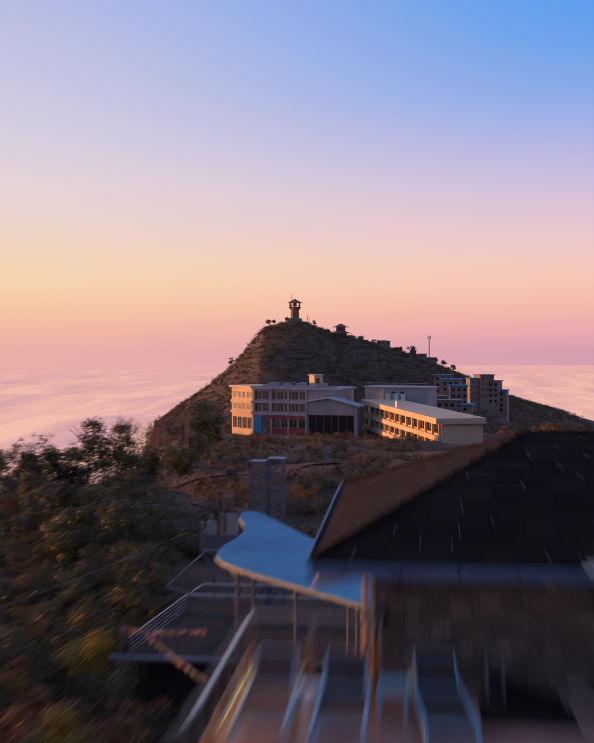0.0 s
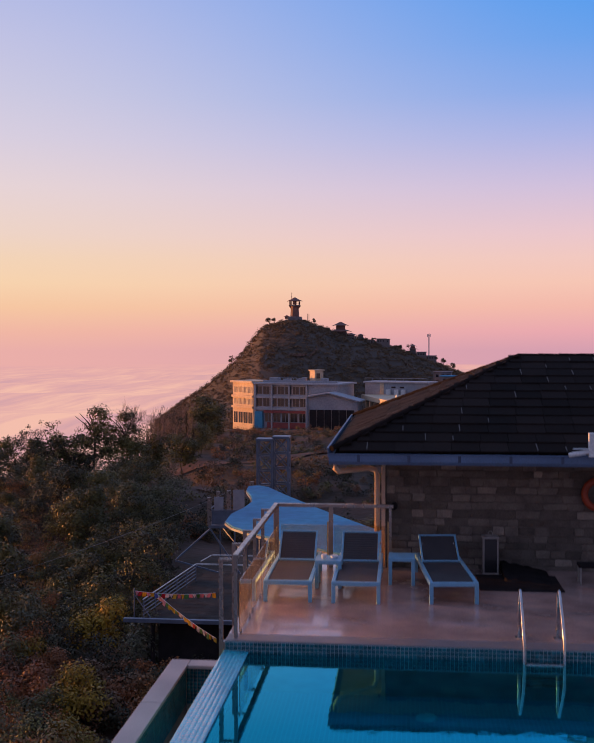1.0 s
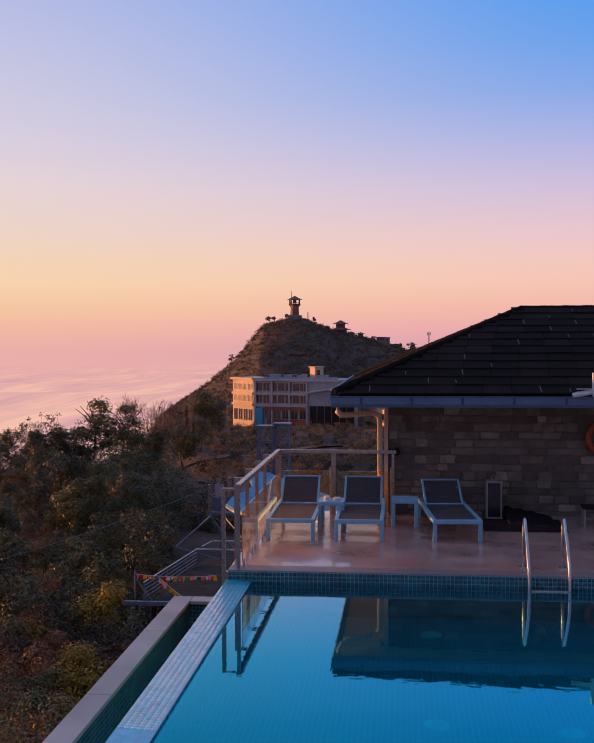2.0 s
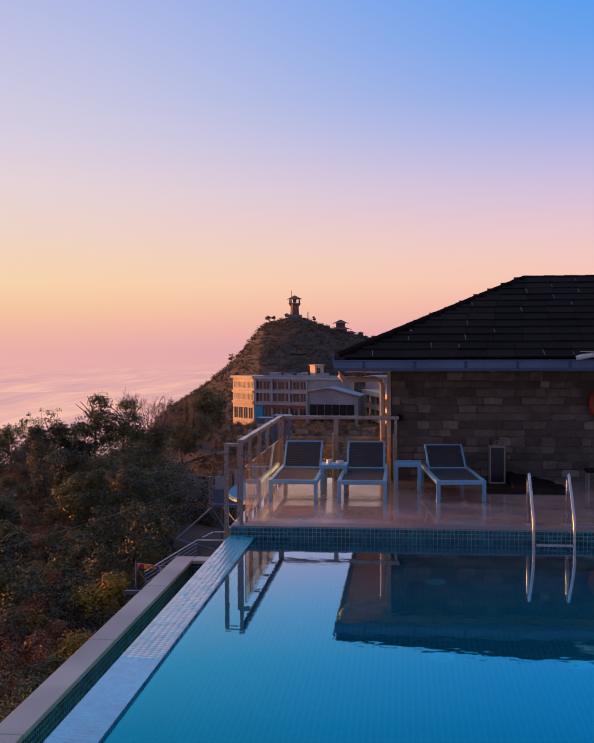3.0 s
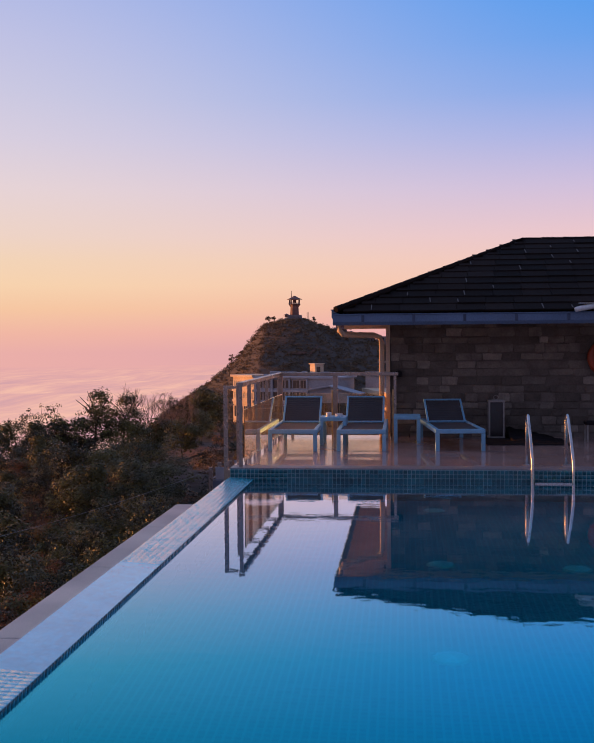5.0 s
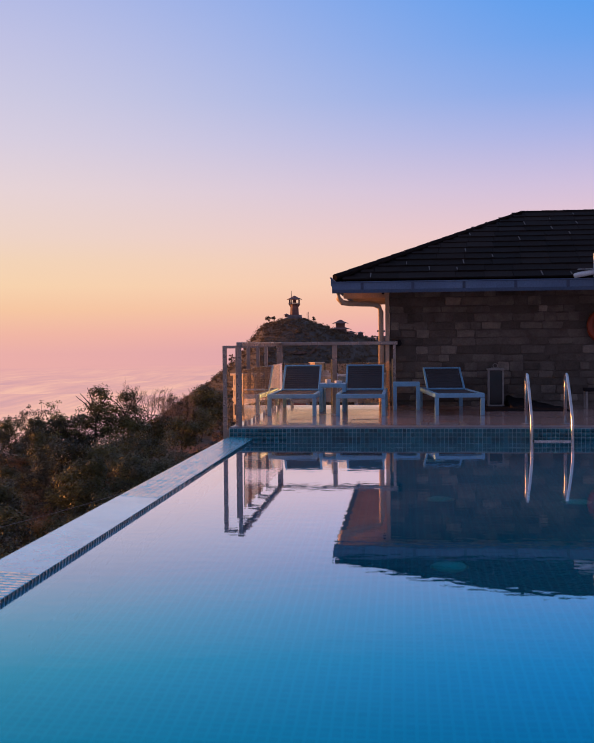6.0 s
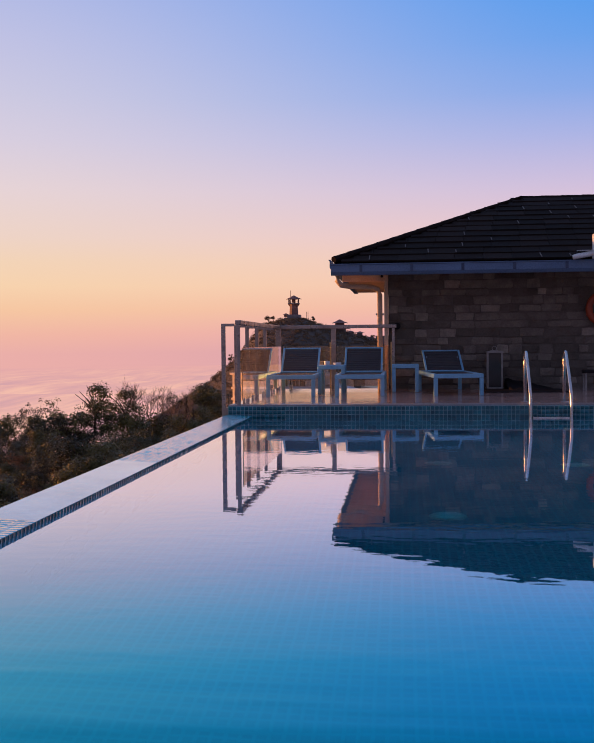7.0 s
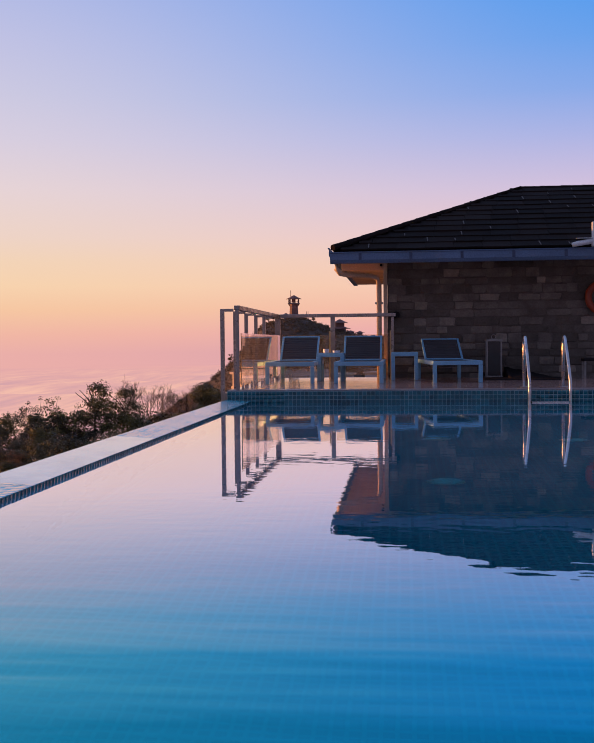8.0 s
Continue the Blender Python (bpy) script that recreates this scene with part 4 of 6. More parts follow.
EVERGREEN = "dark evergreen tree on the wooded slope", "tree", "trees on the slope"
models = [
    tree("tree", 1, 5.2, 5.6, M_GREEN, *EVERGREEN, count=4200, leaf=0.125, clumps=18),
    tree("tree", 2, 4.2, 6.2, M_GREEN, *EVERGREEN, count=3800, leaf=0.115, clumps=15, stem=0.5),
    tree("tree", 3, 4.6, 4.8, M_MIXED, "mixed green and brown leafy tree on the slope", "tree", "trees on the slope", count=3800, leaf=0.115, clumps=14),
]
shrubs = [
    tree("shrub", 11, 3.0, 2.7, M_MIXED, "autumn shrub with green and rust leaves", "shrub", "shrubs on the slope", count=3300, leaf=0.068, clumps=12, stem=0.1),
    tree("shrub", 12, 2.6, 2.3, M_YELLOW, "yellow-leaved autumn shrub on the slope", "shrub", "shrubs on the slope", count=3000, leaf=0.065, clumps=10, stem=0.1),
    tree("shrub", 13, 2.8, 2.6, M_GREEN, "dark green shrub on the slope", "shrub", "shrubs on the slope", count=3300, leaf=0.068, clumps=12, stem=0.1),
    tree("shrub", 14, 2.6, 2.2, M_RUST, "rust-coloured autumn shrub on the slope", "shrub", "shrubs on the slope", count=3000, leaf=0.065, clumps=10, stem=0.1),
]
bare = bare_tree(21, 7.0)

# trees along the crest
tall = [
    tree("tree", 4, 4.6, 8.4, M_GREEN, *EVERGREEN, count=4600, leaf=0.10, clumps=13, stem=0.55),
    open_tree(5, 8.2, 1.7, M_DUSK, "slender feathery tree with sky showing through its crown"),
    open_tree(6, 8.4, 3.0, M_OLIVE, "wide sparse tree with loose olive tufts of leaves", 0.10, 7),
    cypress(7, 1.9, 7.4),
]
for k, u, v, s in ((0, -36.5, 114, 0.85), (1, -33.6, 118, 0.85), (1, -29.2, 116, 0.92), (1, -27.2, 119, 1.0), (0, -25.2, 121, 0.85), (0, -20.6, 119, 1.0), (0, -18.4, 124, 0.95),
                   (2, -17.4, 128, 0.9), (0, -15.6, 140, 0.95), (2, -15.2, 158, 1.0), (1, -15.6, 172, 1.15), (0, -16.6, 190, 1.3), (2, -17.5, 205, 1.2), (0, -19.4, 222, 1.3), (0, -21.2, 245, 1.5), (1, -23.5, 262, 1.3)):
    place(models[k], u, v, s * 1.12, u * 3.1)
for k, u, v, s in ((1, -31.1, 118, 1.0), (1, -28.3, 117, 0.82), (2, -26.0, 118, 1.0), (0, -23.6, 119, 1.25), (0, -20.4, 121, 1.12), (1, -19.1, 154, 0.95), (3, -16.4, 151, 1.0), (3, -15.2, 149, 0.72)):
    place(tall[k], u, v, s, u * 2.3)
for u, v, s in ((-17.9, 124, 1.0), (-20.9, 126, 0.45), (-17.2, 150, 0.66), (-18.9, 172, 0.72), (-19.8, 190, 0.8)):
    place(bare, u, v, s * 1.6, v * 1.3)

# shrubs and trees on the near slope
rng = np.random.default_rng(3)
for k in range(46):
    v = 32 + 74 * (k / 46) ** 0.9 + rng.uniform(-2, 2)
    u = -v * rng.uniform(0.235 if v < 64 else 0.13, 0.31)
    if v > 60 and u > -0.125 * v - 2:
        continue
    kind = rng.integers(0, 7)
    o = (shrubs + models)[kind] if v > 52 else shrubs[rng.choice([0, 0, 1, 2, 3, 3])]
    place(o, u, v, rng.uniform(0.75, 1.25) * (0.8 if kind > 3 else 1), rng.uniform(0, 6.28))
for u, v, k, s in ((-9.4, 44.5, 1, 1.2), (-9.0, 41.0, 1, 0.9), (-11.2, 56.0, 1, 1.35), (-9.6, 38.5, 3, 1.0), (-12.6, 47.0, 3, 0.9), (-10.6, 45.5, 1, 1.0), (-10.2, 36.0, 3, 1.0), (-8.6, 34.5, 0, 1.25), (-10.4, 33.0, 3, 1.0), (-12.5, 66, 0, 1.2), (-16.5, 60, 1, 0.9), (-14.5, 70, 0, 1.4)):
    place(shrubs[k], u, v, s, u)


def thicket(name, count, spots, mats, label, w, h, n, leaf, seed, clumps=8):
    """Undergrowth nobody could count, as one object: leafy mounds over the ground, each of one kind of leaf."""
    rng = np.random.default_rng(seed)
    vs, fs, kinds, at = [], [], [], 0
    U, V = spots(rng, count)
    X, Y = along(U, V)
    Z = land(X, Y)
    for x, y, z in zip(X, Y, Z):
        s = 0.5 + 1.2 * rng.uniform(0, 1) ** 1.4
        c, r = crown_clumps(rng, w * s, h * s, clumps)
        r = r * 0.8
        v, f = leaves(c + np.array([x, y, z - 0.25 * s]), r, int(n * min(s * s, 1.6)) + 4, leaf, rng, 0.35 if clumps > 4 else 2.2)
        vs.append(v)
        fs.append(f + at)
        kinds.append(np.full(len(f), rng.integers(0, len(mats))))
        at += len(v)
    me = fast_mesh(name, np.concatenate(vs), np.concatenate(fs), mats[0], mats[1:], np.concatenate(kinds))
    return tagged(new(name, me), label, "undergrowth", kind="stuff")


def slope_spots(rng, n):
    v = 27 + 100 * rng.uniform(0, 1, n) ** 1.15
    return -v * np.where(v < 64, rng.uniform(0.232, 0.36, n), rng.uniform(0.105, 0.36, n)) - np.where(v < 62, 0.5, 1.5), v


def green_spots(rng, n):
    v = 52 + 70 * rng.uniform(0, 1, n)
    return -v * rng.uniform(0.12, 0.34, n), v


def mid_spots(rng, n):
    v = 92 + 215 * rng.uniform(0, 1, n) ** 1.3
    u = v * rng.uniform(-0.105, 0.12, n)
    clear = (np.abs(v - 150 - u * 0.4) < 7) | (np.abs(v - 112 + u * 0.6) < 5) | ((v > 292) & (u > -24))
    return u[~clear], v[~clear]


def hill_spots(rng, n):
    v = 640 + 370 * rng.uniform(0, 1, n)
    return rng.uniform(-190, 260, n), v


def foot_spots(rng, n):
    v = 348 + 292 * rng.uniform(0, 1, n)
    return rng.uniform(-40, 110, n) * (v / 400), v


def near_spots(rng, n):
    v = 24 + 10 * rng.uniform(0, 1, n)
    return rng.uniform(-0.10, 0.06, n) * v, v


def under_spots(rng, n):
    v = 35 + 17 * rng.uniform(0, 1, n)
    return rng.uniform(-0.225, -0.11, n) * v, v


SLOPE = [M_DUSK, M_DUSK, M_MIXED, M_OLIVE, M_GREY, M_BROWN, M_RUST, M_BROWN, M_RUST]
thicket("undergrowth", 460, slope_spots, SLOPE, "dense autumn shrubs covering the slope", 2.3, 2.5, 900, 0.052, 31, 8)
thicket("undergrowth", 150, green_spots, [M_GREEN, M_DUSK, M_DUSK, M_GREY], "dark evergreen thicket on the slope", 3.4, 3.9, 1250, 0.08, 32, 9)
thicket("undergrowth", 1000, mid_spots, [M_BROWN, M_RUST, M_MIXED, M_DUSK, M_DUSK, M_BROWN], "low scrub on the open ridge", 2.8, 1.2, 230, 0.10, 33, 5)
thicket("undergrowth", 60, near_spots, [M_DUSK, M_MIXED], "dark scrub under the terraces", 2.6, 1.8, 400, 0.08, 36)
thicket("undergrowth", 80, under_spots, [M_DUSK, M_BROWN, M_DUSK, M_RUST], "low dark brown scrub below the lower terrace", 2.4, 1.5, 700, 0.075, 37)
thicket("far_woods", 11000, hill_spots, [M_FAR], "woods covering the steep far hill", 6.4, 1.3, 34, 0.44, 34, 6)
thicket("far_woods", 420, foot_spots, [M_FAR, M_DUSK, M_BROWN], "woods at the foot of the hill", 6.5, 4.5, 190, 0.4, 35)
for o in models + shrubs + tall + [bare]:
    retire(o)
# a bare earth track across the ridge
for v0, u0, u1, wide in ((150, -17, 8, 5.0), (112, -11.5, -2, 6.0)):
    bm = bmesh.new()
    a, b = [], []
    for k in range(25):
        u = u0 + (u1 - u0) * k / 24
        for row, dv in ((a, -wide / 2), (b, wide / 2)):
            v = v0 + u * (0.4 if v0 == 150 else -0.6) + dv + math.sin(u * 0.8) * 0.8
            x, y, z = spot(u, v, -0.15)
            row.append(bm.verts.new((x, y, z)))
    for k in range(24):
        bm.faces.new((a[k], a[k + 1], b[k + 1], b[k]))
    structure("road", bm, M_PATHSOIL, "bare red earth track across the ridge", "track")

# pale earth scars where a path crosses the far hill
for u0, v0, u1, v1, wide in ((-8.4, 858, 8.8, 855, 4.0), (9.9, 849, 18.7, 873, 3.0)):
    bm = bmesh.new()
    a, b = [], []
    for k in range(13):
        u, v = u0 + (u1 - u0) * k / 12, v0 + (v1 - v0) * k / 12
        for row, dv in ((a, -wide), (b, wide)):
            row.append(bm.verts.new(spot(u, v + dv * math.sin(math.pi * (k + 0.5) / 13), -1.2)))
    for k in range(12):
        bm.faces.new((a[k], a[k + 1], b[k + 1], b[k]))
    structure("road", bm, M_PATHSOIL, "bare earth path across the far hill", "path")

# ---- lower terraces, canopy and steelwork on the slope ----
canopy = thing("canopy", (-3.5, 40.0, -14.0), "blue wing-shaped roof canopy on steel posts", "canopy")
outline = [(-6.75, 38.2), (-6.2, 36.9), (-5.3, 35.7), (-4.2, 34.5), (0.9, 29.5), (2.6, 28.2), (3.2, 34.0), (0.73, 36.9), (-2.2, 42.2), (-4.6, 47.0), (-6.2, 50.4), (-6.9, 51.1), (-7.5, 50.8), (-7.35, 49.0), (-6.7, 46.6), (-6.35, 44.7), (-6.5, 42.4), (-6.85, 40.4)]
part("roof_sheet", prism(outline, -5.08, -5.0), M_BLUEROOF, canopy)
bm = bmesh.new()
for p, q in zip(outline, outline[1:] + outline[:1]):
    bar(bm, (*p, -5.14), (*q, -5.14), 0.12)
part("edge_beam", bm, M_TRUSS, canopy)
for x, y in ((-5.6, 37.6), (-5.8, 44.0), (-6.6, 49.4), (0.0, 32.5), (0.2, 36.0), (-3.0, 39.5)):
    z = float(land(x, y)) - 0.3
    part("post", tube(bmesh.new(), [(x, y, z), (x, y, -5.1)], 0.08, 8), M_TRUSS, canopy)

lower = thing("lower_terrace", (-8.0, 45.0, -10.1), "dark lower terrace with thin metal railings", "terrace")
for k in range(17):
    y = 37.9 + k * 0.62
    part("plank", slab(-11.0 + 0.12 * (y - 38), -1.5, y, y + 0.605, -10.06, -9.98), M_PLANK, lower)
part("edge_beam", slab(-11.95, -1.5, 37.65, 37.88, -10.1, -9.9, 0.01), M_TRUSS, lower)
for k in range(6):
    y = 38.1 + k * 1.65
    x = -11.0 + 0.12 * (y - 38)
    part("rail_post", slab(x - 0.025, x + 0.025, y, y + 0.05, -9.98, -9.0), M_TRUSS, lower)
for z in (-9.8, -9.6, -9.4, -9.2, -9.0):
    part("rail", bar(bmesh.new(), (-11.0, 38.0, z), (-10.0, 46.4, z), 0.045), M_WHITE if z > -9.1 else M_TRUSS, lower)
part("rail", bar(bmesh.new(), (-9.85, 47.2, -9.0), (-9.55, 48.9, -9.0), 0.05), M_WHITE, lower)
for y, x0 in ((46.4, -10.0), (49.0, -9.5)):
    part("cross_rail", bar(bmesh.new(), (x0, y, -9.0), (-2.0, y, -9.0), 0.07), M_WHITE, lower)
for x, y in ((-10.6, 38.4), (-7.0, 38.4), (-9.6, 47), (-6, 47), (-2.5, 38.4), (-2.5, 47)):
    part("column", tube(bmesh.new(), [(x, y, float(land(x, y)) - 0.3), (x, y, -10.07)], 0.12, 8), M_PLANK, lower)
part("retaining_wall", slab(-10.4, -1.6, 38.8, 39.2, -14.5, -10.11), M_PLANK, lower)

FLAG_TONES = [material("flag_" + n, c, 0.8, scale=3, fine=40) for n, c in (("red", (0.55, 0.03, 0.04)), ("yellow", (0.7, 0.42, 0.03)), ("white", (0.7, 0.62, 0.64)), ("green", (0.12, 0.28, 0.08)), ("blue", (0.12, 0.16, 0.5)), ("pink", (0.7, 0.3, 0.33)))]


def flag_string(a, b, sag, n, size, seed, pennant):
    rng = np.random.default_rng(seed)
    a, b = Vector(a), Vector(b)
    o = thing("flag_string", a, "string of small multicoloured flags over the lower terrace", "flag string", "flag strings")
    line = [a.lerp(b, k / 24) - Vector((0, 0, sag * 4 * (k / 24) * (1 - k / 24))) for k in range(25)]
    part("cord", tube(bmesh.new(), line, 0.012, 4), M_WHITE, o)
    d = (b - a).normalized()
    for k in range(n):
        s = (k + 0.5) / n
        p = a.lerp(b, s) - Vector((0, 0, sag * 4 * s * (1 - s) + 0.012))
        w, h = size * rng.uniform(0.8, 1.15), size * rng.uniform(0.9, 1.3)
        lean = Vector((rng.uniform(-0.06, 0.06), rng.uniform(-0.12, 0.12), -h))
        bm = bmesh.new()
        q = [p - d * w / 2, p + d * w / 2, p + d * w * (0.08 if pennant and k % 3 == 0 else 0.5) + lean, p - d * w * (0.08 if pennant and k % 3 == 0 else 0.5) + lean]
        f = bm.faces.new([bm.verts.new(v) for v in q])
        bmesh.ops.solidify(bm, geom=[f], thickness=0.006)
        part("flag", bm, FLAG_TONES[int(rng.choice([0, 0, 1, 1, 2, 2, 2, 3, 3, 4, 5]))], o)


pole = thing("flag_pole", (-11.45, 38.0, -9.98), "slim grey pole at the corner of the lower terrace", "pole")
part("shaft", tube(bmesh.new(), [(-11.45, 38.0, -9.98), (-11.45, 38.0, -8.5)], 0.035, 8), M_TRUSS, pole)
part("stay", tube(bmesh.new(), [(-11.45, 38.0, -8.8), (-10.6, 38.0, -9.97)], 0.025, 6), M_TRUSS, pole)
flag_string((-11.4, 38.0, -8.62), (-7.25, 38.0, -8.62), 0.12, 21, 0.185, 5, True)
flag_string((-10.25, 38.0, -8.75), (-6.75, 35.5, -10.2), 0.12, 26, 0.19, 6, False)

# small glazed lookout on a cantilever frame
lookout = thing("lookout_platform", (-9.7, 57.5, -8.6), "small lookout platform with grey screens on steel struts", "platform")
part("floor_slab", slab(-11.1, -7.6, 56.0, 59.6, -8.55, -8.35, 0.01), M_TRUSS, lookout)
for x, y, h in ((-11.05, 56.1, -6.45), (-9.95, 57.5, -6.15), (-8.6, 59.3, -5.75), (-7.7, 56.1, -7.0), (-11.05, 59.4, -6.5)):
    part("screen_post", slab(x - 0.14, x + 0.14, y - 0.05, y + 0.05, -8.35, h, 0.01), M_RAIL, lookout)
for x0, x1, y, h in ((-10.85, -10.2, 56.8, -6.5), (-9.75, -8.95, 58.2, -6.2)):
    part("screen", slab(x0, x1, y - 0.03, y + 0.03, -8.3, h, 0.01), M_PLASTER, lookout)
part("rail", bar(bmesh.new(), (-11.05, 56.1, -7.3), (-7.7, 56.1, -7.3), 0.06), M_TRUSS, lookout)
part("rail", bar(bmesh.new(), (-11.05, 56.1, -7.3), (-11.05, 59.4, -7.3), 0.06), M_TRUSS, lookout)
part("screen", slab(-10.9, -7.8, 56.12, 56.16, -8.3, -7.36), M_TRUSS, lookout)
bm = bmesh.new()
for a, b in (((-11, 56.1, -8.6), (-13.2, 55, -10.6)), ((-13.2, 55, -10.6), (-8, 56, -12.2)), ((-11, 56.1, -8.6), (-8, 56, -13)), ((-7.8, 56.1, -8.6), (-7.8, 56.1, -15)), ((-10.9, 59.4, -8.6), (-10.9, 59.4, -15.5)), ((-8, 56, -11), (-11, 59, -8.6)), ((-9.3, 56.1, -8.6), (-9.3, 56.1, -15.2))):
    bar(bm, a, b, 0.1)
part("strut_frame", bm, M_TRUSS, lookout)


def lattice(name, cx, cy, z0, z1, w, bays, label, category, chord=0.12):
    o = thing(name, (cx, cy, z0), label, category)
    k = [(cx - w, cy - w), (cx + w, cy - w), (cx + w, cy + w), (cx - w, cy + w)]
    for x, y in k:
        part("chord", bar(bmesh.new(), (x, y, z0), (x, y, z1), chord), M_TRUSS, o)
    for s in range(bays):
        a, b = z0 + (z1 - z0) * s / bays, z0 + (z1 - z0) * (s + 1) / bays
        for i in range(4):
            p, q = k[i], k[(i + 1) % 4]
            for e, f, r in (((*p, b), (*q, b), 0.7), ((*p, a), (*q, b), 0.55), ((*q, a), (*p, b), 0.55)):
                part("brace", bar(bmesh.new(), e, f, chord * r), M_TRUSS, o)
    part("top_plate", slab(cx - w - 0.1, cx + w + 0.1, cy - w - 0.1, cy + w + 0.1, z1, z1 + 0.12), M_TRUSS, o)
    return o


lattice("lattice_tower", -7.35, 57.5, -15.2, -2.6, 0.5, 12, "grey-blue steel lattice tower rising from the slope", "lattice tower")
lattice("lattice_tower", -6.25, 57.8, -15.2, -2.45, 0.5, 12, "grey-blue steel lattice tower rising from the slope", "lattice tower")


# ---- buildings on the ridge ----
def face_frame(a, b):
    """A pose whose x runs along a facade from a to b, whose -y looks out of it, and whose z is up."""
    a, b = Vector(a), Vector(b)
    x = (b - a).normalized()
    y = Vector((-x.y, x.x, 0))
    m = Matrix((x, y, (0, 0, 1))).transposed().to_4x4()
    return Matrix.Translation(a) @ m, (b - a).length


def windows(o, m, length, z, h, n, gap, wall_at=-0.02, x_from=0.0, frame_mat=None, pane_mat=None):
    step = (length - x_from) / n
    for k in range(n):
        x0, x1 = x_from + k * step + gap / 2, x_from + (k + 1) * step - gap / 2
        bm = bmesh.new()
        t = 0.07
        for q in ((x0, x1, z, z + t), (x0, x1, z + h - t, z + h), (x0, x0 + t, z + t, z + h - t), (x1 - t, x1, z + t, z + h - t), ((x0 + x1) / 2 - 0.05, (x0 + x1) / 2 + 0.05, z + t, z + h - t)):
            box(bm, q[0], q[1], wall_at - 0.08, wall_at + 0.04, q[2], q[3], m)
        w = part("window", bm, frame_mat or M_PLASTER, o)
        for c0, c1 in ((x0 + t, (x0 + x1) / 2 - 0.05), ((x0 + x1) / 2 + 0.05, x1 - t)):
            part("pane", slab(c0, c1, wall_at - 0.02, wall_at + 0.01, z + t, z + h - t, 0, m), pane_mat or M_DARKGLASS, w)


hotel = thing("hotel_block", (-35, 312, -20), "pale three-storey hotel block with balconied windows", "building")
m, L = face_frame((-44.2, 304, 0), (-17.5, 296, 0))
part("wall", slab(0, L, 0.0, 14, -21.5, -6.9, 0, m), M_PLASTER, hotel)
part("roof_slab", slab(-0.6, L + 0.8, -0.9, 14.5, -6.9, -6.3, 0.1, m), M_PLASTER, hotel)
part("parapet", slab(2, L - 1, 1.5, 2.0, -6.3, -5.6, 0, m), M_PLASTER, hotel)
for z in (-10.6, -14.3):
    part("balcony_band", slab(-0.2, L * 0.63, -0.7, -0.002, z - 0.55, z + 0.25, 0.03, m), M_PLASTER, hotel)
windows(hotel, m, L * 0.63, -9.95, 2.5, 7, 0.3, frame_mat=M_RAIL)
windows(hotel, m, L * 0.63, -13.75, 2.6, 7, 0.3, frame_mat=M_RAIL)
windows(hotel, m, L * 0.63, -18.6, 2.8, 5, 0.5, x_from=3.0)
part("ground_band", slab(3.2, L * 0.63, -0.9, -0.1, -15.75, -14.95, 0.03, m), M_BRICKRED, hotel)
part("ground_band", slab(4.2, L * 0.63, -0.6, -0.15, -20.5, -18.7, 0.03, m), M_BRICKRED, hotel)
part("porch", slab(0.2, 2.8, -1.0, -0.02, -20.5, -15.4, 0.03, m), M_BLUEROOF, hotel)
for x in (0.15, L * 0.21, L * 0.42, L * 0.63):
    part("pilaster", slab(x - 0.25, x + 0.25, -0.75, -0.05, -21.5, -6.95, 0.03, m), M_PLASTER, hotel)
m2, L2 = face_frame((-52.6, 311, 0), (-44.6, 303.4, 0))
part("side_wing", slab(0, L2 - 0.3, 0.0, 9, -21.5, -6.6, 0, m2), M_SUNTONE_WALL, hotel)
part("wing_roof", slab(-0.5, L2 - 0.1, -0.8, 9.4, -6.6, -5.9, 0.08, m2), M_SUNTONE_WALL, hotel)
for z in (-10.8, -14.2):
    part("wing_band", slab(-0.1, L2 - 0.4, -0.5, -0.005, z - 0.4, z + 0.3, 0.03, m2), M_SUNTONE_WALL, hotel)
windows(hotel, m2, L2 - 0.6, -9.7, 1.9, 5, 0.5, x_from=0.4, frame_mat=M_SUNTONE_WALL, pane_mat=M_CURTAIN)
windows(hotel, m2, L2 - 0.6, -13.4, 1.9, 5, 0.5, x_from=0.4, frame_mat=M_SUNTONE_WALL, pane_mat=M_CURTAIN)
windows(hotel, m2, L2 - 0.6, -19.4, 3.6, 4, 0.5, x_from=0.4, frame_mat=M_SUNTONE_WALL)
ms = Matrix.Translation(m @ Vector((16.6, 4.5, 0))) @ Matrix.Rotation(radians(-46), 4, "Z")
stair = part("stair_tower", slab(0, 2.6, 0, 3.4, -6.4, -2.6, 0.05, ms), M_SUNTONE_WALL, hotel)
part("stair_roof", slab(-0.3, 2.9, -0.3, 3.7, -2.6, -2.3, 0.05, ms), M_SUNTONE_WALL, stair)
part("stair_window", slab(2.61, 2.66, 0.6, 2.0, -5.0, -3.4, 0, ms), M_DARKGLASS, stair)
for x, w, h in ((3.5, 3.0, 1.5), (8.2, 2.2, 1.1), (12.8, 2.0, 1.2), (14.4, 1.2, 1.6), (20.8, 2.0, 1.4)):
    part("roof_tank", slab(x, x + w, 3.0, 5.0, -6.3, -6.3 + h, 0.1, m), M_PLASTER, hotel)
bm = bmesh.new()
for x in np.arange(5, 12, 1.1):
    bar(bm, m @ Vector((x, 6, -6.3)), m @ Vector((x, 6, -5.0)), 0.12)
bar(bm, m @ Vector((5, 6, -5.0)), m @ Vector((11.6, 6, -5.0)), 0.15)
part("roof_frame", bm, M_PLASTER, hotel)

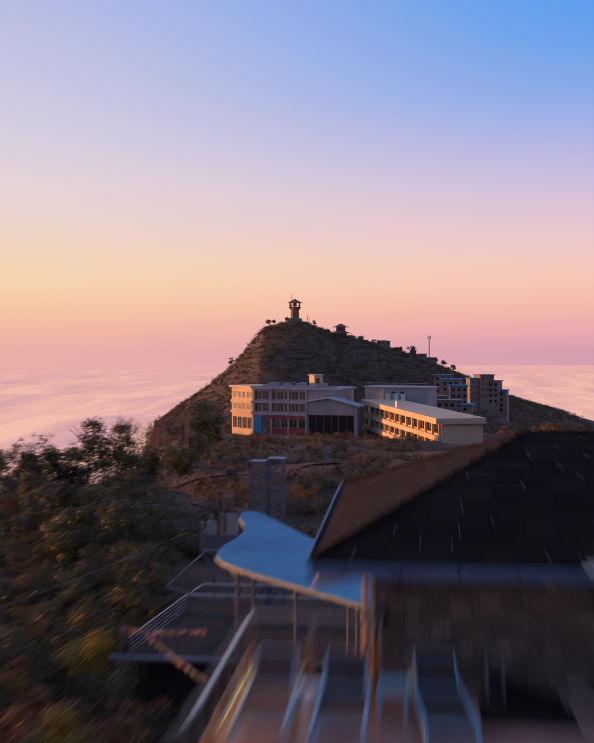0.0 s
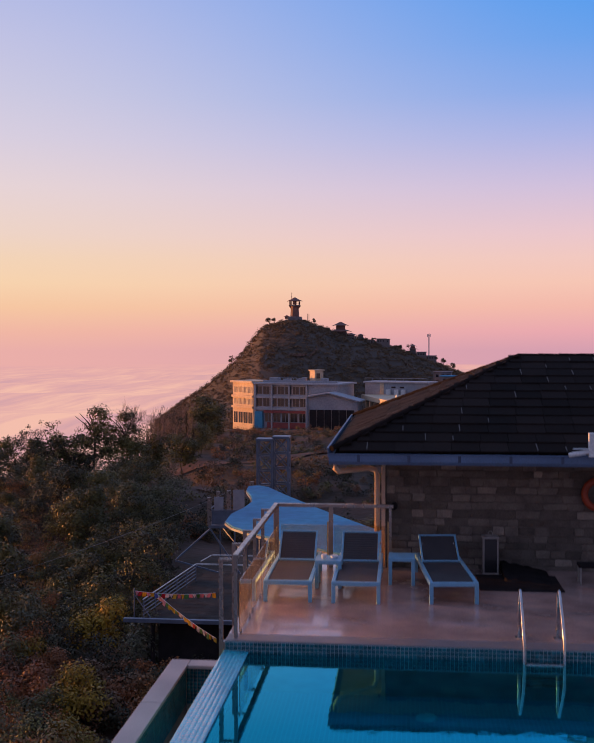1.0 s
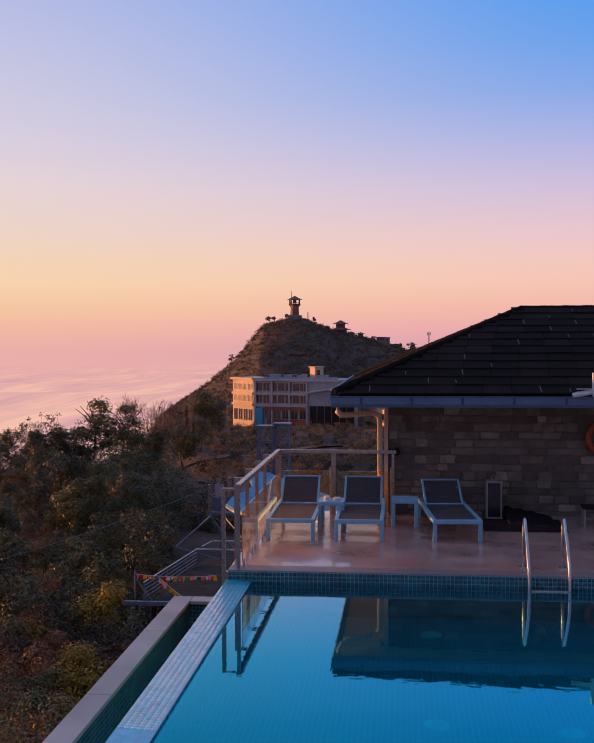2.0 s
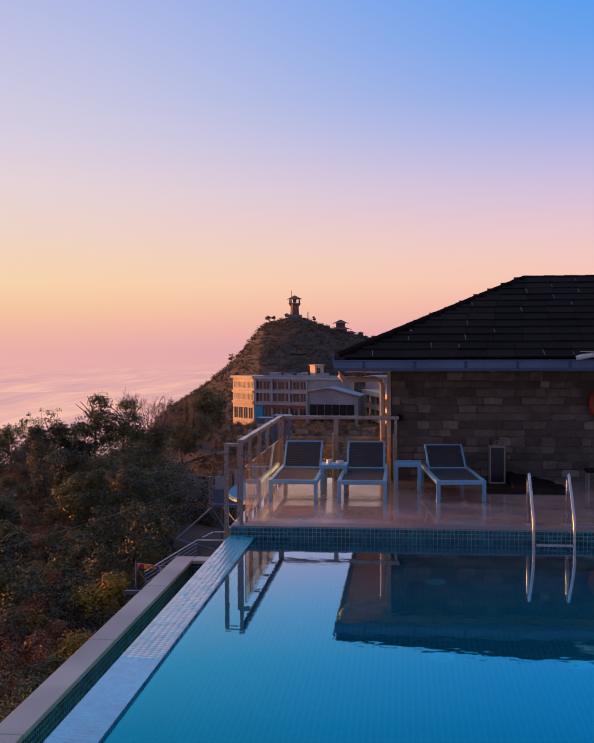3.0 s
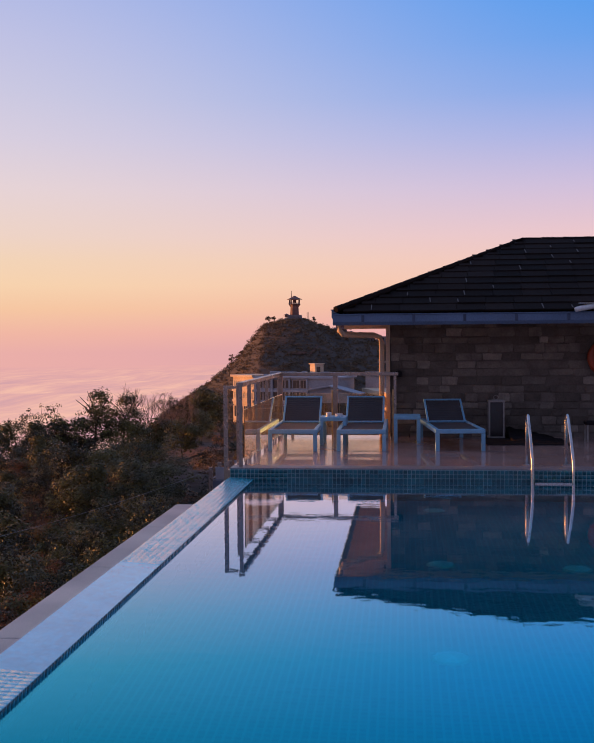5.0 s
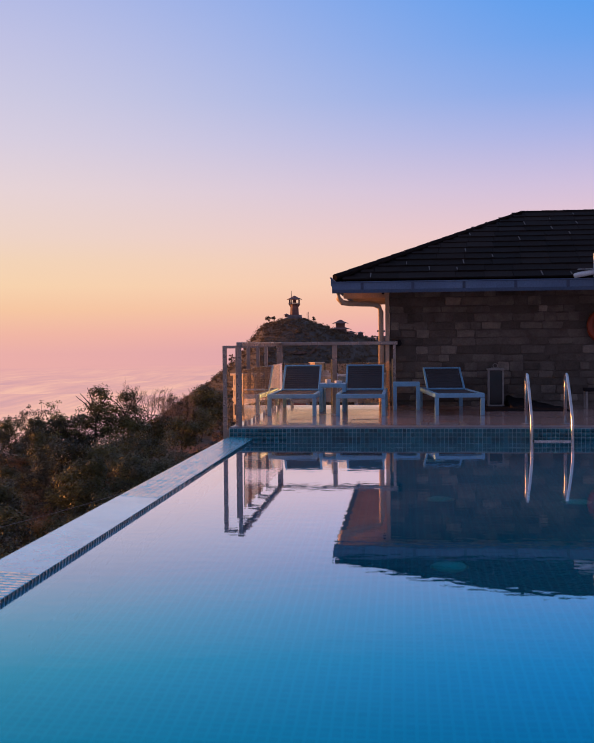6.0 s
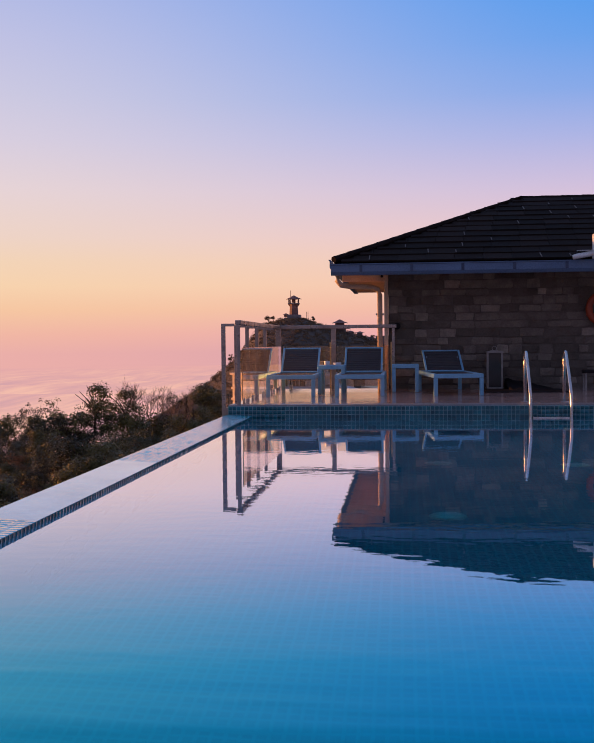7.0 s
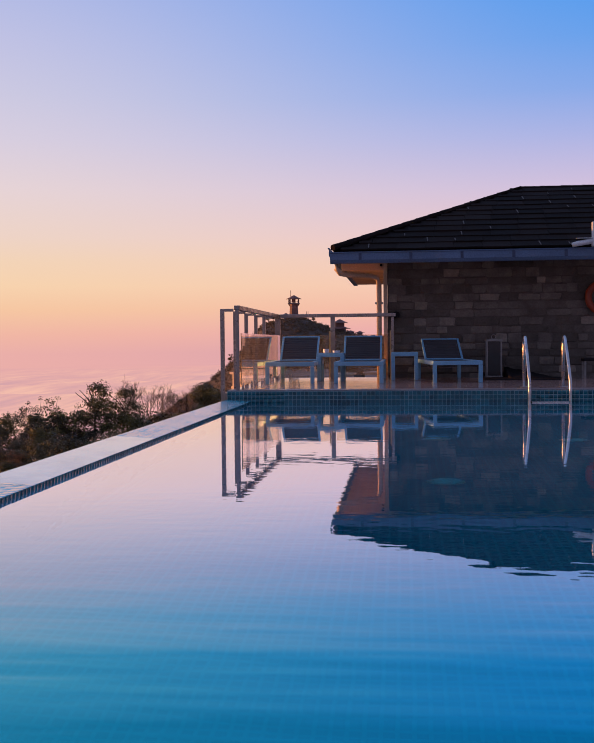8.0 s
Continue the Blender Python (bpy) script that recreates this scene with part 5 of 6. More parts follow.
hall = thing("event_hall", (-19, 292, -21), "white gabled hall with a dark glazed front", "building")
m, L = face_frame((-26.6, 289, 0), (-11.6, 286.5, 0))
bm = bmesh.new()
prof = [(0, -21.5), (L, -21.5), (L, -11.6), (L * 0.45, -9.3), (0, -10.4)]
lo, hi = [bm.verts.new(m @ Vector((x, 0.4, z))) for x, z in prof], [bm.verts.new(m @ Vector((x, 8, z))) for x, z in prof]
bm.faces.new(lo)
bm.faces.new(hi[::-1])
for i in range(5):
    bm.faces.new((lo[(i + 1) % 5], lo[i], hi[i], hi[(i + 1) % 5]))
part("wall", bm, M_PLASTER, hall)
bm = bmesh.new()
for (xa, za), (xb, zb) in (((-0.7, -10.35), (L * 0.45, -9.15)), ((L * 0.45, -9.15), (L + 0.9, -11.6))):
    a, b = [Vector(q) for q in ((xa, -0.6, za), (xb, -0.6, zb))]
    v = [bm.verts.new(m @ p) for p in (a, b, b + Vector((0, 9, 0)), a + Vector((0, 9, 0)), a + Vector((0, 0, 0.35)), b + Vector((0, 0, 0.35)), b + Vector((0, 9, 0.35)), a + Vector((0, 9, 0.35)))]
    for f in ((3, 2, 1, 0), (4, 5, 6, 7), (0, 1, 5, 4), (1, 2, 6, 5), (2, 3, 7, 6), (3, 0, 4, 7)):
        bm.faces.new([v[i] for i in f])
part("roof", bm, M_PLASTER, hall)
for k in range(6):
    x = 0.8 + k * (L - 1.6) / 6
    part("glass_bay", slab(x + 0.06, x + (L - 1.6) / 6 - 0.06, 0.3, 0.39, -21.2, -14.0, 0, m), M_DARKGLASS, hall)
    part("mullion", slab(x - 0.06, x + 0.06, 0.18, 0.42, -21.4, -13.9, 0, m), M_RAIL, hall)
part("column", slab(-0.3, 0.3, -0.2, 0.38, -21.5, -10.4, 0.03, m), M_PLASTER, hall)
part("column", slab(L - 0.3, L + 0.3, -0.2, 0.38, -21.5, -11.6, 0.03, m), M_PLASTER, hall)

annex = thing("long_annex", (-2, 265, -22), "long three-storey annex with sunlit cream fascia", "building")
p0, p1 = along(21.9, 317), along(34.0, 238)
m, L = face_frame((*p0, 0), (*p1, 0))
part("wall", slab(0, L, 0.0, 10, -24.5, -11.9, 0, m), M_SUNTONE_WALL, annex)
part("fascia", slab(-0.8, L + 0.8, -1.6, 10.5, -11.9, -10.5, 0.08, m), M_SUNTONE_WALL, annex)
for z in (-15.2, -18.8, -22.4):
    part("floor_band", slab(0, L, -0.9, -0.005, z - 0.75, z + 0.45, 0.04, m), M_SUNTONE_WALL, annex)
for z in (-14.4, -18.0, -21.6):
    windows(annex, m, L - 1, z, 2.2, 13, 1.6, x_from=0.8, frame_mat=M_SUNTONE_WALL)
for k in range(14):
    x = 0.8 + k * (L - 1.8) / 13
    part("pier", slab(x - 0.35, x + 0.35, -0.5, -0.01, -24.5, -11.95, 0.03, m), M_SUNTONE_WALL, annex)
part("sign_disc", tube(bmesh.new(), [m @ Vector((40, -0.8, -9.6)), m @ Vector((40, -0.6, -9.6))], 1.1, 18), M_WHITE, annex)

block = thing("roof_block", (0, 304, -20), "pale blue-white plant block with roof railing", "building")
m, L = face_frame((-9.9, 309, 0), (9.4, 302, 0))
part("wall", slab(0, L, 0, 9, -22, -6.6, 0, m), M_PLASTER, block)
part("roof_slab", slab(-0.5, L + 0.5, -0.5, 9.5, -6.6, -6.2, 0.06, m), M_PLASTER, block)
bm = bmesh.new()
for x in np.linspace(0, L, 9):
    bar(bm, m @ Vector((x, -0.2, -6.2)), m @ Vector((x, -0.2, -5.1)), 0.1)
bar(bm, m @ Vector((0, -0.2, -5.1)), m @ Vector((L, -0.2, -5.1)), 0.12)
part("roof_rail", bm, M_PLASTER, block)
for x in (7.5, 10.2, 12.4):
    part("plant_unit", slab(x, x + 1.3, -1.4, -0.05, -10.4, -8.6, 0.08, m), M_WHITE, block)
for x in (8.8, 11.6):
    part("window", slab(x, x + 1.4, -0.06, 0.0, -8.2, -7.7, 0, m), M_DARKGLASS, block)
part("wall_panel", slab(5.0, 6.3, -0.12, 0.0, -11.5, -6.7, 0.03, m), M_SUNTONE_WALL, block)

# houses stepping down behind the annex
rng = np.random.default_rng(12)
for px, v, z, w, h in ((308, 540, -12, 9, 8), (326, 530, -13, 10, 6), (340, 520, -16, 9, 6), (378, 600, -17, 10, 11), (394, 600, -16, 9, 13), (412, 600, -19, 10, 12), (430, 600, -23, 8, 9), (290, 480, -20, 11, 7), (318, 470, -21, 12, 6), (345, 470, -23, 11, 6), (300, 430, -25, 12, 5)):
    u = px / 2144 * v
    x, y = along(u, v)
    o = thing("hillside_house", (x, y, z - 12), "small blue-grey hillside house in dusk shade", "house", "houses on the far slope")
    m = Matrix.Translation((x, y, 0)) @ Matrix.Rotation(rng.uniform(-0.3, 0.5), 4, "Z")
    part("wall", slab(-w / 2, w / 2, -4, 4, z - 14, z + h * 0.5, 0, m), M_TEMPLEWALL, o)
    part("roof", slab(-w / 2 - 0.6, w / 2 + 0.6, -4.6, 4.6, z + h * 0.5, z + h * 0.5 + 0.5, 0.1, m), M_BLUEROOF if rng.uniform() < 0.45 else M_TEMPLEWALL, o)
    for zz in np.arange(z + h * 0.5 - 2.6, z - 8, -3.2):
        for xx in np.arange(-w / 2 + 1.2, w / 2 - 1.5, 2.9):
            part("window", slab(xx, xx + 1.4, -4.1, -3.98, zz, zz + 1.5, 0, m), M_DARKGLASS, o)


# ---- the hill's tower, pavilions and mast ----
def tier(bm, cx, cy, z, w, h, lip=1.35, n=4, twist=0.785):
    """A hipped temple roof with upturned corners."""
    ring = lambda r, zz, lift=0.0: [bm.verts.new((cx + r * math.cos(twist + i * math.pi / n), cy + r * math.sin(twist + i * math.pi / n), zz + (lift if i % 2 == 0 else 0))) for i in range(2 * n)]
    rows = [ring(w * lip, z, h * 0.14), ring(w * lip, z + h * 0.12, h * 0.14), ring(w * 0.75, z + h * 0.5), ring(w * 0.12, z + h)]
    for a, b in zip(rows, rows[1:]):
        for i in range(2 * n):
            j = (i + 1) % (2 * n)
            bm.faces.new((a[i], a[j], b[j], b[i]))
    bm.faces.new(rows[0][::-1])
    bm.faces.new(rows[-1])
    return bm


tx, ty = along(-2.0, 1003)
lookout_tower = thing("hilltop_tower", (tx, ty, 30), "tiered stone lookout tower with a spire on the hilltop", "tower")
bm = bmesh.new()
box(bm, tx - 12.5, tx + 14, ty - 8, ty + 8, 24, 34.2, bevel=0.5)
part("terrace_base", bm, M_TEMPLEWALL, lookout_tower)
part("plinth", slab(tx - 9.5, tx + 10, ty - 6, ty + 6, 34.2, 36.6, 0.4), M_TEMPLEWALL, lookout_tower)
part("plinth", slab(tx - 6.6, tx + 6.8, ty - 5.5, ty + 5.5, 36.6, 39.6, 0.4), M_TEMPLEWALL, lookout_tower)
bm = bmesh.new()
bmesh.ops.create_cone(bm, cap_ends=True, segments=8, radius1=4.6, radius2=3.9, depth=11.5, matrix=Matrix.Translation((tx, ty, 45.2)) @ Matrix.Rotation(0.39, 4, "Z"))
part("shaft", bm, M_TEMPLE, lookout_tower)
part("gallery", slab(tx - 5.4, tx + 5.4, ty - 5.4, ty + 5.4, 50.2, 51.0, 0.15), M_TEMPLEWALL, lookout_tower)
for sx, sy in ((-1, -1), (1, -1), (1, 1), (-1, 1), (0, -1), (-1, 0), (1, 0), (0, 1)):
    part("gallery_post", bar(bmesh.new(), (tx + 4.6 * sx, ty + 4.6 * sy, 51.0), (tx + 4.6 * sx, ty + 4.6 * sy, 54.9), 0.55), M_TEMPLE, lookout_tower)
    part("gallery_bracket", bar(bmesh.new(), (tx + 3.2 * sx, ty + 3.2 * sy, 47.5), (tx + 5.0 * sx, ty + 5.0 * sy, 50.2), 0.5), M_TEMPLE, lookout_tower)
part("gallery_rail", slab(tx - 5.2, tx + 5.2, ty - 5.2, ty - 5.0, 51.9, 52.2), M_TEMPLE, lookout_tower)
part("core", slab(tx - 1.6, tx + 1.6, ty - 1.6, ty + 1.6, 51.5, 55.0), M_TEMPLE, lookout_tower)
part("roof", tier(bmesh.new(), tx, ty, 54.6, 5.6, 4.0, 1.35), M_TEMPLE, lookout_tower)
part("spire", tube(bmesh.new(), [(tx - 3.0, ty, 50), (tx - 3.0, ty, 63.5)], 0.5, 8, 0.4), M_TEMPLE, lookout_tower)
for dx in (-8.2, 12.5, 14.0):
    part("side_mast", tube(bmesh.new(), [(tx + dx, ty, 34), (tx + dx, ty, 42.5 if dx > 0 else 40)], 0.22, 6), M_TEMPLE, lookout_tower)
part("side_pavilion", tier(bmesh.new(), tx - 8.0, ty, 39.6, 2.3, 1.6), M_TEMPLE, lookout_tower)
part("side_pavilion_walls", slab(tx - 9.6, tx - 6.4, ty - 1.6, ty + 1.6, 37.5, 39.7), M_TEMPLE, lookout_tower)
lookout_tower.matrix_basis = Matrix.Translation((tx, ty, 27.4))


def pavilion(u, v, z, w, tiers, label="small tiered temple pavilion on the hillside"):
    x, y = along(u, v)
    o = thing("pavilion", (x, y, z - 3), label, "pavilion", "pavilions on the hill")
    for k in range(tiers):
        r = w * (1 - 0.27 * k)
        zz = z + k * w * 0.62
        part("wall", slab(x - r * 0.62, x + r * 0.62, y - r * 0.62, y + r * 0.62, zz - (3.5 if k == 0 else 0.2), zz + w * 0.36), M_TEMPLEWALL if k == 0 else M_TEMPLE, o)
        part("roof", tier(bmesh.new(), x, y, zz + w * 0.34, r * 0.85, w * 0.42), M_TEMPLE, o)


pavilion(42.0, 975, 18.4, 9.2, 2)
pavilion(52.0, 972, 16.5, 5.0, 1)
pavilion(61.0, 972, 16.5, 4.0, 1)
pavilion(111.0, 972, 3.0, 4.5, 2)
for u, z, w, h in ((80, 11, 9, 6), (85, 9, 6, 9), (118, -1, 9, 5), (127, -4, 10, 4), (48, 13, 12, 6), (70, 11, 6, 4)):
    x, y = along(u, 962)
    o = thing("hill_house", (x, y, z - 6), "small grey house half hidden on the hill", "house", "houses on the hill")
    part("wall", slab(x - w / 2, x + w / 2, y - 4, y + 4, z - 7, z + h * 0.55), M_TEMPLEWALL, o)
    part("roof", slab(x - w / 2 - 0.6, x + w / 2 + 0.6, y - 4.6, y + 4.6, z + h * 0.55, z + h * 0.55 + 0.6, 0.1), M_TEMPLEWALL, o)
    for xx in np.arange(x - w / 2 + 1, x + w / 2 - 1.4, 2.4):
        part("window", slab(xx, xx + 1.2, y - 4.12, y - 3.98, z + h * 0.55 - 2.4, z + h * 0.55 - 1.0), M_DARKGLASS, o)

x, y = along(128, 985)
mast = thing("radio_mast", (x, y, -10), "slender pale radio mast on the hillside", "mast")
for dx, dy in ((-0.45, -0.3), (0.45, -0.3), (0, 0.5)):
    part("leg", bar(bmesh.new(), (x + dx, y + dy, -12), (x + dx, y + dy, 19.5), 0.28), M_PLASTER, mast)
bm = bmesh.new()
for z in np.arange(-10, 19, 1.6):
    bar(bm, (x - 0.45, y - 0.3, z), (x + 0.45, y - 0.3, z + 1.6), 0.16)
part("bracing", bm, M_PLASTER, mast)
for dx in (-1.3, 1.3):
    part("antenna", slab(x + dx - 0.3, x + dx + 0.3, y - 0.3, y + 0.3, 16.5, 19.5, 0.05), M_PLASTER, mast)
part("antenna_arm", bar(bmesh.new(), (x - 1.4, y, 18), (x + 1.4, y, 18), 0.2), M_PLASTER, mast)

# single trees that stand out on the hill's skyline
for k, (u, z, w) in enumerate(((-27, 30, 6.5), (-22, 31.5, 5), (96, 5, 5), (101, 3, 6), (111, 3, 8), (135, -7, 6), (143, -10, 7), (152, -15, 7), (17, 31, 4), (75, 11, 5), (-64, -8, 7))):
    x, y = along(u, 992)
    rr = np.random.default_rng(50 + k)
    o = thing("hill_tree", (x, y, z), "dark tree standing out on the hill's skyline", "tree", "trees on the hill")
    part("trunk", limbs(bmesh.new(), (x, y, z - 4), (x, y, z + w * 0.5), w, rr, 4, 0.3), M_BARK, o)
    c, r = crown_clumps(rr, w, w * 0.9, 9)
    v, f = leaves(c + np.array([x, y, z]), r, 300, 0.55, rr)
    crown = new("crown", fast_mesh("crown", v, f, M_FAR))
    crown.parent = o
    crown.matrix_parent_inverse = origin(o).inverted()

# a cable sagging over the trees to the lookout
a, b = Vector((*along(-16.5, 46), -7.9)), Vector((-9.9, 57.4, -6.7))
line = [a.lerp(b, k / 16) - Vector((0, 0, 1.4 * (k / 16) * (1 - k / 16))) for k in range(17)]
tagged(part("cable", tube(bmesh.new(), line, 0.009, 5), M_RAIL), "thin dark cable sagging over the trees", "cable")

# the buildings and works stand on the falling ridge, the pool house on its sunk footing
grown = {"tree", "shrub", "bare_tree", "cypress"}
for o in [o for o in scene.objects if o.type == "EMPTY" and not o.parent]:
    v = -(o.location.x - AX) * 0.1045 + (o.location.y - AY) * 0.9945
    if v > 30 and o.name.split(".")[0] not in grown:
        o.location.z += float(fall(v))
for o in (house, bullet, ring):
    o.location.z -= 0.06

# ---- pieces: mosaic, wall stones and roof tiles ----
def bevelled_chip(name, mat, lip=0.12):
    """A unit piece: 1 x 1 with a chamfered top, 0 to 1 high."""
    bm = bmesh.new()
    lo = [bm.verts.new((x, y, 0)) for x, y in ((-.5, -.5), (.5, -.5), (.5, .5), (-.5, .5))]
    mid = [bm.verts.new((v.co.x, v.co.y, 0.6)) for v in lo]
    hi = [bm.verts.new((v.co.x * (1 - lip), v.co.y * (1 - lip), 1)) for v in lo]
    bm.faces.new(hi)
    for a, b in ((lo, mid), (mid, hi)):
        for i in range(4):
            j = (i + 1) % 4
            bm.faces.new((a[i], a[j], b[j], b[i]))
    return mesh_of(name, bm, mat)


def chips(name, frames, mat):
    """Many chips joined into one mesh, from a list of poses."""
    unit = np.array([(-.5, -.5, 0), (.5, -.5, 0), (.5, .5, 0), (-.5, .5, 0), (-.48, -.48, 1), (.48, -.48, 1), (.48, .48, 1), (-.48, .48, 1)])
    quads = np.array([(4, 5, 6, 7), (0, 1, 5, 4), (1, 2, 6, 5), (2, 3, 7, 6), (3, 0, 4, 7)])
    vs, fs = [], []
    for k, m in enumerate(frames):
        a = np.array(m)
        vs.append(unit @ a[:3, :3].T + a[:3, 3])
        fs.append(quads + 8 * k)
    return fast_mesh(name, np.concatenate(vs), np.concatenate(fs), mat)


rng = np.random.default_rng(9)
TILE = 0.05
# overflow edge: a bed that slopes gently in to the water, with six rows of mosaic on it
LEDGE_OUT, LEDGE_IN, LZ_OUT, LZ_IN = -0.01, 0.30, -0.115, -0.132
slope = math.atan2(LZ_OUT - LZ_IN, LEDGE_IN - LEDGE_OUT)
bm = bmesh.new()
prof = [(LEDGE_OUT, LZ_OUT), (LEDGE_IN, LZ_IN), (LEDGE_IN, -0.4), (LEDGE_OUT, -1.45)]
a, b = [bm.verts.new((x, POOL_Y0, z)) for x, z in prof], [bm.verts.new((x, 0.015, z)) for x, z in prof]
for i in range(4):
    j = (i + 1) % 4
    bm.faces.new((a[j], a[i], b[i], b[j]))
bm.faces.new(a)
bm.faces.new(b[::-1])
bmesh.ops.recalc_face_normals(bm, faces=bm.faces[:])
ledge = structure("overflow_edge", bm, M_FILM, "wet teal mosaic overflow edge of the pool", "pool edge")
chip = bevelled_chip("mosaic_tile", M_TILE)
edge_chip = bevelled_chip("mosaic_tile", M_EDGE, 0.0)
rest, side = [], []
for j in range(339):
    y = -0.012 - TILE / 2 - j * TILE
    for i in range(6):
        s = (i + 0.5) / 6
        x, z = LEDGE_OUT + (LEDGE_IN - LEDGE_OUT) * s, LZ_OUT + (LZ_IN - LZ_OUT) * s
        m = Matrix.Translation((x, y, z)) @ Matrix.Rotation(slope + rng.normal() * 0.0025, 4, "Y") @ Matrix.Rotation(rng.normal() * 0.0025, 4, "X") @ Matrix.Diagonal((0.0514, 0.0490, 0.0006, 1))
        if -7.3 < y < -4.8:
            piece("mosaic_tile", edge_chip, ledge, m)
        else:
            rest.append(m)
    for face, x, zs in ((1, LEDGE_IN, (-0.158, -0.208, -0.258)), (-1, LEDGE_OUT, (-0.145, -0.195, -0.245, -0.295, -0.345))):
        if y < -9 and face < 0:
            continue
        for z in zs:
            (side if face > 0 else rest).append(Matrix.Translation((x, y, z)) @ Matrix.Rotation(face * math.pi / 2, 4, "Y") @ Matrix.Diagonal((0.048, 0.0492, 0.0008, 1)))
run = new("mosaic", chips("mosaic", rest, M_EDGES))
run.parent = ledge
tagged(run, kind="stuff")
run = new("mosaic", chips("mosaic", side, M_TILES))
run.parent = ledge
tagged(run, kind="stuff")
# inner face of the channel's outer wall
rest = [Matrix.Translation((-0.72, -17 + TILE * (j + 0.5), -0.73 - TILE * i)) @ Matrix.Rotation(math.pi / 2, 4, "Y") @ Matrix.Diagonal((0.044, 0.044, 0.0025, 1)) for j in range(160, 361) for i in range(10)]
rest += [Matrix.Translation((-0.72 + TILE * (j + 0.5), 1.10, -0.73 - TILE * i)) @ Matrix.Rotation(math.pi / 2, 4, "X") @ Matrix.Diagonal((0.044, 0.044, 0.0025, 1)) for j in range(14) for i in range(10)]
run = new("mosaic", chips("mosaic", rest, M_TILES))
run.parent = channel
run.matrix_parent_inverse = origin(channel).inverted()
tagged(run, kind="stuff")
# band of mosaic under the terrace edge
wall_band = structure("pool_edge_band", slab(0.0, POOL_X1, 0.008, 0.0195, -0.6, -0.012), M_GROUT, "band of teal mosaic under the terrace edge", "pool tiles")
rest = []
for i in range(11):
    for j in range(158):
        m = Matrix.Translation((0.03 + TILE * j, 0.0075, -0.04 - TILE * i)) @ Matrix.Rotation(math.pi / 2 + rng.normal() * 0.01, 4, "X") @ Matrix.Diagonal((0.044, 0.044, 0.0025, 1))
        if i < 5 and 14 <= j < 74:
            piece("mosaic_tile", chip, wall_band, m)
        else:
            rest.append(m)
run = new("mosaic", chips("mosaic", rest, M_TILES))
run.parent = wall_band
tagged(run, kind="stuff")

